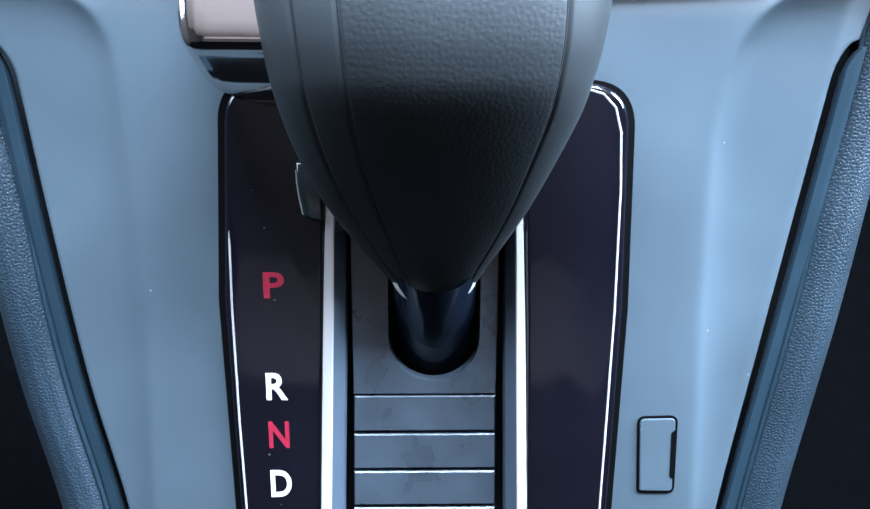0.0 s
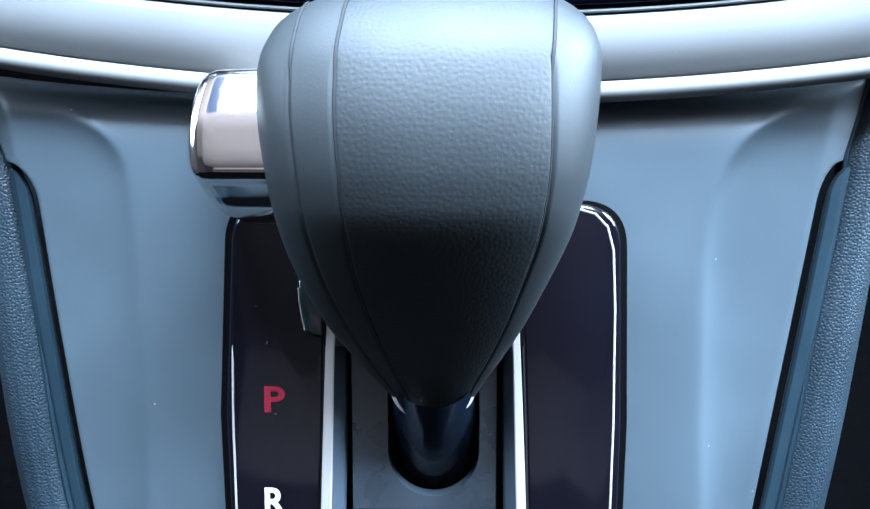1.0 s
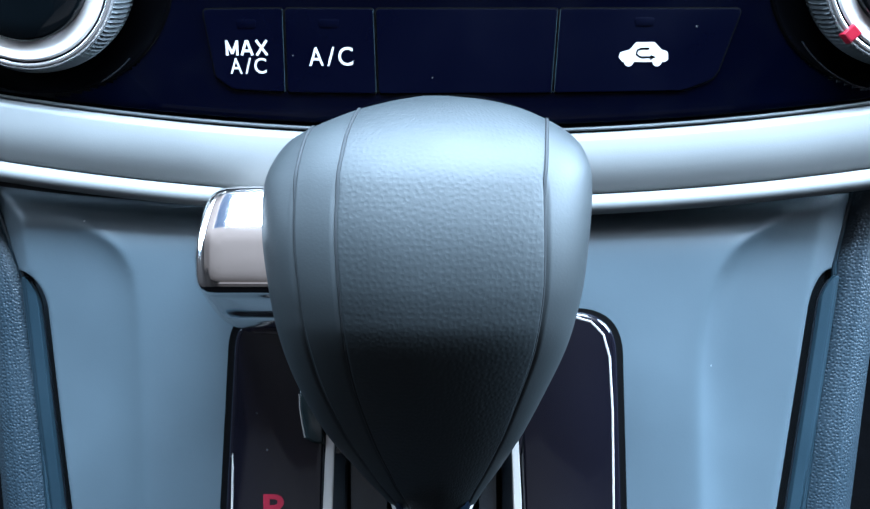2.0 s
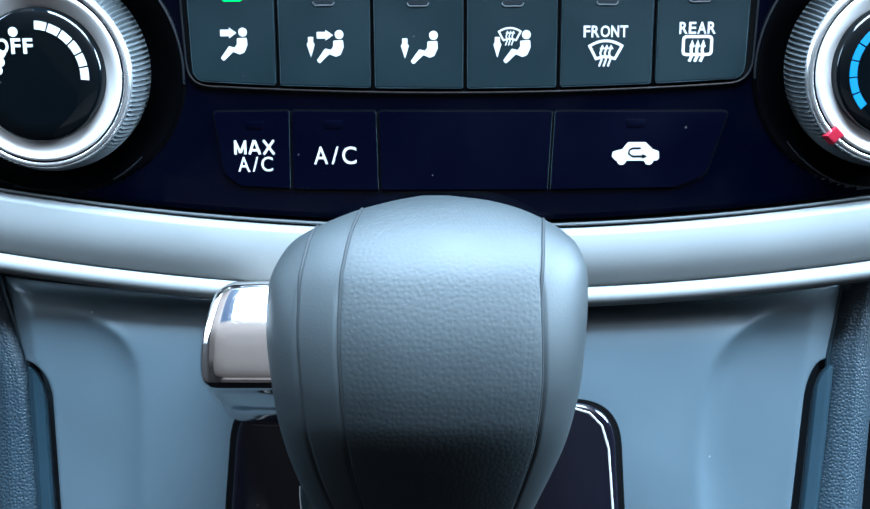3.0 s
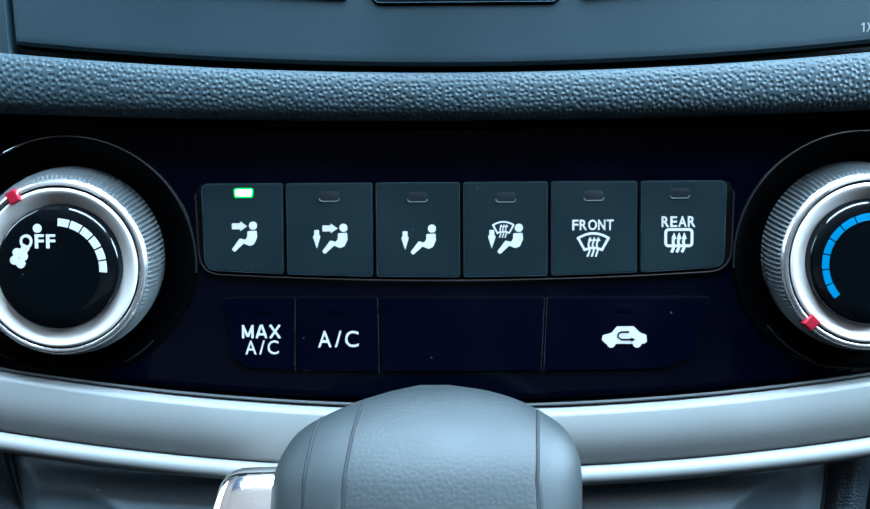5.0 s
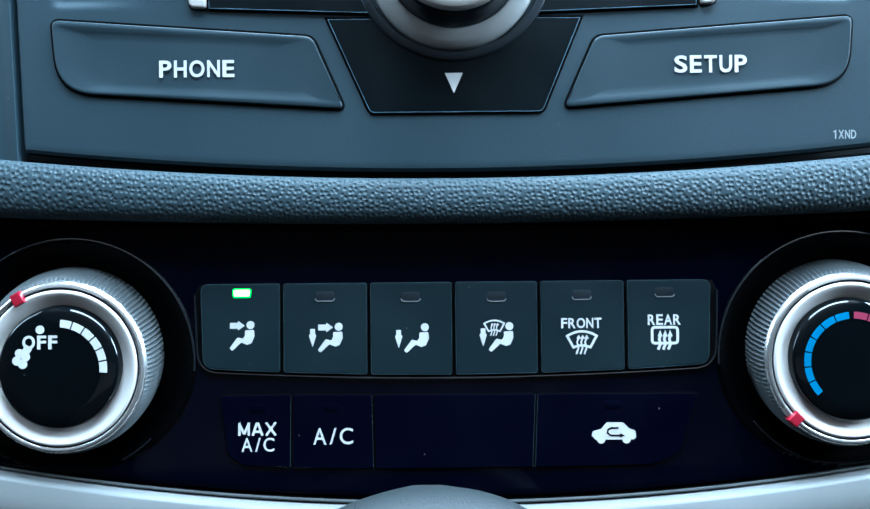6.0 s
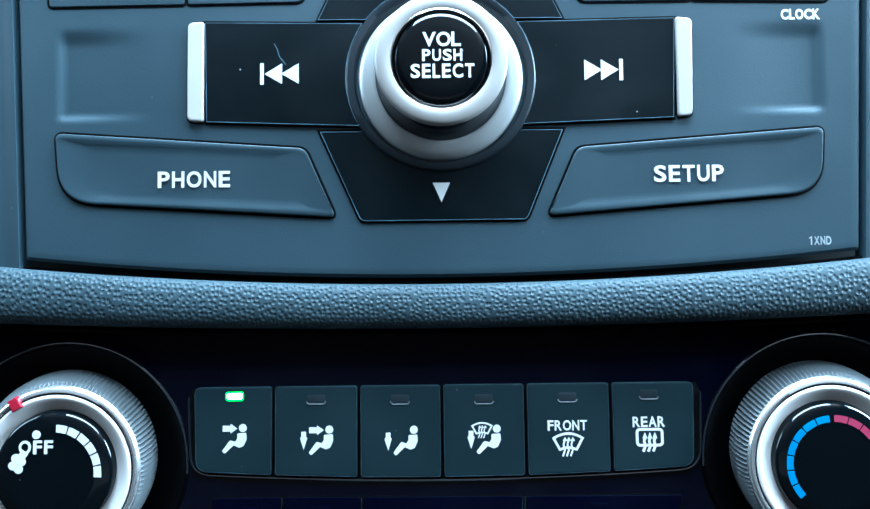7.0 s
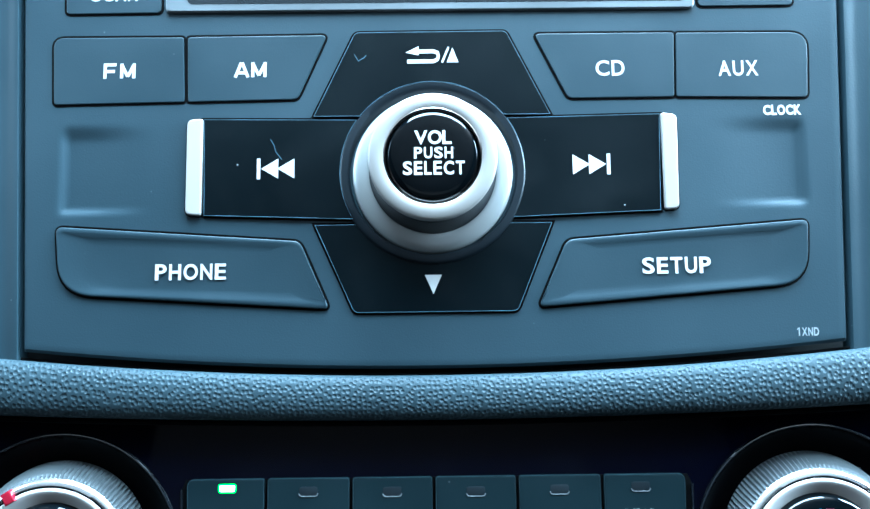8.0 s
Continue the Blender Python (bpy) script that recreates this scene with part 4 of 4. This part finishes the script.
def shift_gate():
    ob = thing("shift_gate", GATE, "piano black shift gate with silver rails and painted gear letters", "shift gate")
    outer_r = fillet([(15.8, -95), (37.2, -95), (38.4, -10), (37.0, 44.6), (16, 46.5), (11.6, 40), (13.9, -15)], [0, 0, 0, 11, 0, 0, 0], 10)
    outer_l = fillet([(-39.8, -95), (-36.6, -15), (-34.8, 40), (-38, 46.5), (-58.6, 45.0), (-61.6, -8), (-60.2, -95)], [0, 0, 0, 0, 10, 0, 0], 10)
    gap = fillet([(16.8, -95), (38.6, -95), (40.0, -10), (38.6, 46.2), (-60.2, 46.8), (-63.2, -8), (-61.6, -95), (-40.8, -95), (-36.4, 41), (12.4, 41)],
                 [0, 0, 0, 12, 11, 0, 0, 0, 0, 0], 10)
    part("surround_gap", prism(gap, [(0, -2), (0, 0.15)]), GAP, ob)
    for pts in (outer_r, outer_l):
        part("plate", prism(pts, [(0, -1), (0, 0.5), (0.35, 1.3), (1.2, 1.7), (1.5, 1.75)]), PIANO_WARM, ob, "piano black plate", sharp=50)
    tongue = fillet([(-36.2, 27), (-42.4, 27), (-42.2, 21.5), (-40.9, 13.8), (-38.4, 12.6), (-36.0, 12.5)], [0, 0, 6, 1.2, 1.0, 0], 5)
    tg = part("lock_tongue", prism(tongue, [(0, 1.0), (0, 2.3), (0.4, 2.9), (0.9, 3.1)]), TONGUE, ob, "small glossy dark tongue beside the lever", sharp=50)
    part("tongue_edge", tube([(-42.35, 25.0, 2.3), (-42.2, 21.5, 2.3), (-41.7, 17.8, 2.3), (-40.95, 14.2, 2.3)], 0.22, steps=6), RAIL, tg, "thin bright edge")
    part("bridge", prism([(-36, 10), (13, 10), (17, 46.4), (-38, 46.4)], [(0, -1), (0, 1.6)]), PIANO_WARM, ob)
    # Bright beads put in for the glint on the plates' bevels.
    for pts in ([(26.0, 44.3), (30.5, 43.0), (33.6, 39.8), (35.2, 34.0), (35.9, 20.0), (36.2, -10), (35.8, -40), (34.9, -95)],
                [(-58.2, 34), (-58.6, 24), (-59.2, 10), (-59.6, -10), (-59.4, -40), (-58.3, -95)]):
        dense = [tuple(Vector(pts[i]).lerp(Vector(pts[i + 1]), k / 6)) for i in range(len(pts) - 1) for k in range(6)] + [pts[-1]]
        part("bevel_glint", tube([(x, y, 1.62 - (0.75 * smooth(2, 32, y) if x < 0 else 0.0)) for x, y in dense], 0.36, 0.7), RAIL, ob, "bright bead in place of the bevel's glint")
    # silver rails, their inner flanks falling into the channel and coloured dark for shade
    for outer, inner in (([(-95, -40.0), (-63, -39.2), (-16, -37.3), (40, -34.6)], [(-95, -34.0), (-63, -33.2), (-16, -31.7), (40, -30.6)]),
                         ([(-95, 16.6), (-63, 15.8), (-16, 13.9), (40, 11.2)], [(-95, 10.8), (-63, 10.1), (-16, 8.9), (40, 8.2)])):
        def rail(u, v):
            y = -95 + 125 * v
            a, b = interp(y, outer), interp(y, inner)
            q = [0.0, 0.05, 0.44, 0.50][round(u * 3)]
            return (a + (b - a) * q, y, [1.2, 2.2, 2.3, 2.1][round(u * 3)])

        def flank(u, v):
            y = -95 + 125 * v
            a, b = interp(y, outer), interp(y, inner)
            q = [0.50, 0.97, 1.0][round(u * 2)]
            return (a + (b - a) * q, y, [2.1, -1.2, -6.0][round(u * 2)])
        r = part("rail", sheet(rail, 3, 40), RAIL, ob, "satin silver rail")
        part("flank", sheet(flank, 2, 40), FLANK, r, "inner flank coloured darker for its shade")
    # channel floor: a front plate with the lever opening, then slats
    u_pts = [(-30.4, 14), (-30.4, -35.4), (7.3, -35.4), (7.3, 14), (2.9, 14), (2.9, -15)]
    u_pts += [(-9.1 + 12.0 * math.cos(a), -19.5 + 12.4 * math.sin(a)) for a in np.linspace(0, -math.pi, 17)]
    u_pts += [(-21.1, -15), (-21.1, 14)]
    part("channel_plate", prism(u_pts, [(0, -9), (0, -5.0)]), CHANNEL, ob, "worn dark grey plate round the lever")
    for i in range(6):
        y1 = -36.2 - i * 11.1
        slat = [(-30.4 - i * 0.2, y1), (-30.6 - i * 0.2, y1 - 10.1), (7.5 + i * 0.2, y1 - 10.1), (7.3 + i * 0.2, y1)]
        part("slat", prism(slat, [(0, -9), (0, -5.35), (0.3, -5.0)]), CHANNEL, ob)
    for text, y, h, w, mat in (("P", -3.6, 6.7, 5.2, RED), ("R", -30.4, 7.4, 5.5, WHITE), ("N", -43.8, 7.5, 5.3, RED), ("D", -57.8, 7.8, 5.5, WHITE)):
        part("gear_letter", writing(text, -49.0 - (0.4 if text in "RND" else 0.0), y, w, h, 1.76, bold=0.024), mat, ob, "red letter" if mat is RED else "white letter")
    return ob


# ---------------------------------------------------------------- gear lever
KNOB_L = [(-7.5, -11.0), (-6.6, -15.5), (-4.5, -19.0), (-2.5, -20.8), (1, -23.4), (4.5, -25.9), (9, -28.7), (14.8, -32.2), (20, -34.8), (28.5, -38.5), (36, -41.0), (44, -42.8), (52.7, -44.2), (63.8, -45.5),
          (73.7, -45.4), (79.8, -43.6), (85.7, -39.0), (91.2, -28.0), (94.2, -18.3), (95.6, -11.5)]
KNOB_R = [(-7.5, -8.0), (-6.6, -3.0), (-4.5, 0.8), (-2.5, 2.3), (1, 4.0), (4.5, 5.9), (9, 8.2), (16, 11.4), (28, 16.4), (38.4, 20.5), (45.5, 22.4), (53, 24.0), (63.8, 25.3), (73.7, 26.0), (79.8, 25.5),
          (85.7, 22.4), (91.2, 13.8), (94.2, 4.8), (95.6, -4.5)]
KNOB_F = [(-7.5, -1.0), (-6.6, 1.2), (-4.5, 3.4), (-2.5, 5.0), (1, 7.8), (9, 14.4), (20, 23.6), (31.5, 32.8), (38, 37.6), (42, 40.2), (46, 42.0), (54, 43.6), (63.8, 43.4), (73.7, 41.0), (79.8, 38.2), (85.7, 33.8),
          (91.2, 28.0), (94.2, 23.7), (95.6, 20.5)]
KNOB_B = [(-7.5, -5.0), (-6.6, -8.0), (-4.5, -10.0), (1, -9.0), (9, -4.0), (20, 3.4), (40, 3.8), (63.8, 5.0), (79.8, 9.0), (85.7, 11.0), (91.2, 14.5), (94.2, 17.0), (95.6, 19.0)]


def gear_lever():
    ob = thing("gear_lever", GATE, "gear lever with grey leather knob and chrome release button", "gear lever")
    NA, NV = 280, 96
    seams = (-0.50, -0.755, 0.70)

    def shift(y):
        return 0.03 - 0.0020 * (min(75.0, max(20.0, y)) - 45)

    def half_width(y):
        return (spline(y, KNOB_R) - spline(y, KNOB_L)) / 2

    def seam_at(k, y):
        """The seams run straight over the crown, at one distance from the middle."""
        q = seams[k] + (shift(y) if k == 2 else 0.0)
        return max(-1.2, min(1.2, q * max(1.0, half_width(75.0) / half_width(y) if y > 75 else 1.0)))

    def at(a, y):
        L, R, F, B = (spline(y, t) for t in (KNOB_L, KNOB_R, KNOB_F, KNOB_B))
        cx, w, cz, d = (L + R) / 2, (R - L) / 2, (F + B) / 2, (F - B) / 2
        e = 2 / 2.45
        ca, sa = math.cos(a), math.sin(a)
        rx = math.copysign(abs(ca) ** e, ca)
        rz = math.copysign(abs(sa) ** e, sa)
        dent = (1 - smooth(70, 77, y)) * sum(0.9 * math.exp(-((rx - seam_at(k, y)) / 0.012) ** 2) for k in range(3))
        k = 1 - dent / max(14.0, w)
        return (cx + rx * w * k, y, cz + rz * d * k), rx

    rows = [-7.5 + 103.1 * (1 - (1 - j / NV) ** 1.35) * (1 - 0.35 * (1 - j / NV) ** 6) for j in range(NV + 1)]
    # angles packed round the seams
    base = [2 * math.pi * i / NA for i in range(NA)]
    extra = []
    e = 2 / 2.45
    for q in seams:
        for d in ((-0.03, -0.015, -0.008, 0.0, 0.008, 0.015, 0.03) if q < 0 else [0.008 * w for w in range(-12, 13)]):
            ca = math.copysign(abs(q + d) ** (1 / e), q)
            extra += [math.acos(ca), 2 * math.pi - math.acos(ca)]
    angles = sorted(set(base + extra))
    n = len(angles)
    grid = [[at(a, y) for a in angles] for y in rows]
    across, along = run([g[0] for g in grid[NV // 2]]), run([row[n // 4][0] for row in grid])
    parts = {"leather_face": Shape(), "side_cover_left": Shape(), "side_cover_right": Shape()}
    keep = {k: {} for k in parts}

    def vert(k, j, i):
        d = keep[k]
        if (j, i) not in d:
            d[(j, i)] = len(parts[k].v)
            parts[k].v.append(grid[j][i][0])
            parts[k].uv.append((across[i], along[j]))
        return d[(j, i)]

    for j in range(NV):
        for i in range(n):
            i2 = (i + 1) % n
            rx = (grid[j][i][1] + grid[j][i2][1]) / 2
            k = "side_cover_left" if rx < seam_at(0, rows[j]) else "side_cover_right" if rx > seam_at(2, rows[j]) else "leather_face"
            parts[k].f.append((vert(k, j, i), vert(k, j, i2), vert(k, j + 1, i2), vert(k, j + 1, i)))
    parts["leather_face"].add([g[0] for g in grid[-1]], [tuple(range(n))])
    parts["leather_face"].uv += [(a, along[-1]) for a in across]
    part("leather_face", parts["leather_face"], KNOB_LEATHER, ob, "grained grey leather face", sharp=80)
    part("side_cover", parts["side_cover_left"], KNOB_SMOOTH, ob, "smooth grey leather side", sharp=80)
    part("side_cover", parts["side_cover_right"], KNOB_SMOOTH, ob, "smooth grey leather side", sharp=80)

    # stitched seams, dark in their grooves
    def seam_path(k):
        path = []
        for y in rows[9:]:
            c = seam_at(k, y)
            if abs(c) > 0.995:
                break
            a = math.acos(math.copysign(abs(c) ** (1 / e), c))
            path.append(at(a, y)[0])
        return path

    for k in range(3):
        part("seam", tube(seam_path(k), 0.42, steps=6), SEAM, ob, "dark stitched seam")

    # chrome release button on the flank: a lofted section, its free end cut back towards the bottom
    section = [(74.6, 8.0), (76.0, 15.0), (75.4, 19.4), (73.8, 21.6), (69.5, 24.0), (65.0, 26.2), (60.5, 27.4), (54.6, 28.3), (52.2, 27.3), (50.2, 24.8),
               (47.6, 21.8), (44.6, 18.6), (42.0, 14.6), (40.6, 8.0), (43.0, 1.0), (66.0, 0.0)]
    reach = [(40.0, 18.0), (41.6, 21.0), (44.0, 24.0), (48.0, 26.0), (53.0, 27.2), (61.0, 27.8), (68.0, 27.4), (75.2, 26.0)]

    def ring(u):
        k = u * len(section)
        i, q = int(k), k - int(k)
        p = [section[(i + d) % len(section)] for d in (-1, 0, 1, 2)]
        return tuple(0.5 * (2 * p[1][c] + (p[2][c] - p[0][c]) * q + (2 * p[0][c] - 5 * p[1][c] + 4 * p[2][c] - p[3][c]) * q * q
                            + (3 * p[1][c] - p[0][c] - 3 * p[2][c] + p[3][c]) * q ** 3) for c in (0, 1))

    def button(u, v):
        prof = [(0.0, 1.0), (0.45, 1.0), (0.85, 0.99), (0.92, 0.965), (0.965, 0.92), (0.99, 0.86), (1.0, 0.76), (1.0, 0.0)]
        k = v * (len(prof) - 1)
        i = min(int(k), len(prof) - 2)
        t = prof[i][0] + (prof[i + 1][0] - prof[i][0]) * (k - i)
        r = prof[i][1] + (prof[i + 1][1] - prof[i][1]) * (k - i)
        y, z = ring(u % 1.0)
        y, z = 58.0 + (y - 58.0) * r, 14.0 + (z - 14.0) * r
        return (-33.0 - spline(y, reach) * t, y, z)

    part("release_button", sheet(button, 120, 28), CHROME, ob, "polished chrome release button", sharp=70)

    # collar and stalk
    def ring_at(centre, axis, prof, segs=56):
        axis = Vector(axis).normalized()
        side = Vector((1, 0, 0))
        up = axis.cross(side).normalized()
        s = Shape()
        verts, faces = [], []
        for r, h in prof:
            for i in range(segs):
                a = 2 * math.pi * i / segs
                verts.append(tuple(Vector(centre) + axis * h + side * r * math.cos(a) + up * r * 0.92 * math.sin(a)))
        for k in range(len(prof) - 1):
            for i in range(segs):
                j = (i + 1) % segs
                faces.append((k * segs + i, k * segs + j, (k + 1) * segs + j, (k + 1) * segs + i))
        return s.add(verts, faces)

    axis = (0, -0.62, -0.78)
    part("collar", ring_at((-9.2, 0.2, -0.8), axis, [(9.8, -1), (10.8, 0.2), (11.1, 0.9), (11.1, 1.5), (10.7, 2.0), (10.0, 2.2)]), RAIL, ob, "thin chrome collar")
    part("stalk", ring_at((-9.1, 2.0, 1.0), (0, -0.80, -0.60), [(10.1, 0), (10.5, 6), (11.0, 14), (11.2, 24), (11.2, 34)]), GLOSS_STALK, ob, "glossy black lever stalk")
    return ob


# ---------------------------------------------------------------- padded sides of the console
def knee_pad(sgn, table):
    ob = thing("knee_pad", GATE, "dark grained leatherette pad along the console side", "console padding", "pads beside the console")

    def f(u, v):
        y = -120 + 230 * v
        x0 = spline(max(-95, min(80, y)), table) + (0 if y < 80 else (y - 80) * sgn * 0.1)
        if y < -95:
            x0 -= sgn * (-95 - y) * 0.12
        wide = smooth(50, 60, y) * ((1.2 + 0.26 * max(0.0, y - 57)) if sgn < 0 else (-1.0 + 0.12 * max(0.0, y - 57)))
        x0 += sgn * (6.4 + wide)
        prof = [(0.0, -9.0), (0.5, -4.5), (2.5, -2.6), (6.0, -1.8), (9.5, -2.9), (13.0, -6.0), (16.0, -11.5), (18.5, -20.0), (22.0, -40.0), (24.0, -90.0)]
        k = u * (len(prof) - 1)
        i = min(int(k), len(prof) - 2)
        q = k - i
        px = prof[i][0] + (prof[i + 1][0] - prof[i][0]) * q
        pz = prof[i][1] + (prof[i + 1][1] - prof[i][1]) * q
        return (x0 + sgn * px, y, pz - 2.2 * smooth(-20, 40, y))

    part("cover", sheet(f, 36, 70), BOLSTER, ob, sharp=80)
    path = []
    for j in range(71):
        x, y, z = f(0.12, j / 70)
        path.append((x - sgn * 0.6, y, z - 0.1))
    part("inner_welt", tube(path, 0.7, steps=8), STRIP, ob, "smooth dark welt along the inner edge")
    return ob


radio_unit()
climate_panel()
dash_roll()
silver_trim()
dash_column(-1)
dash_column(1)
console_panel()
shift_gate()
gear_lever()
knee_pad(-1, LEFT_EDGE)
knee_pad(1, RIGHT_EDGE)
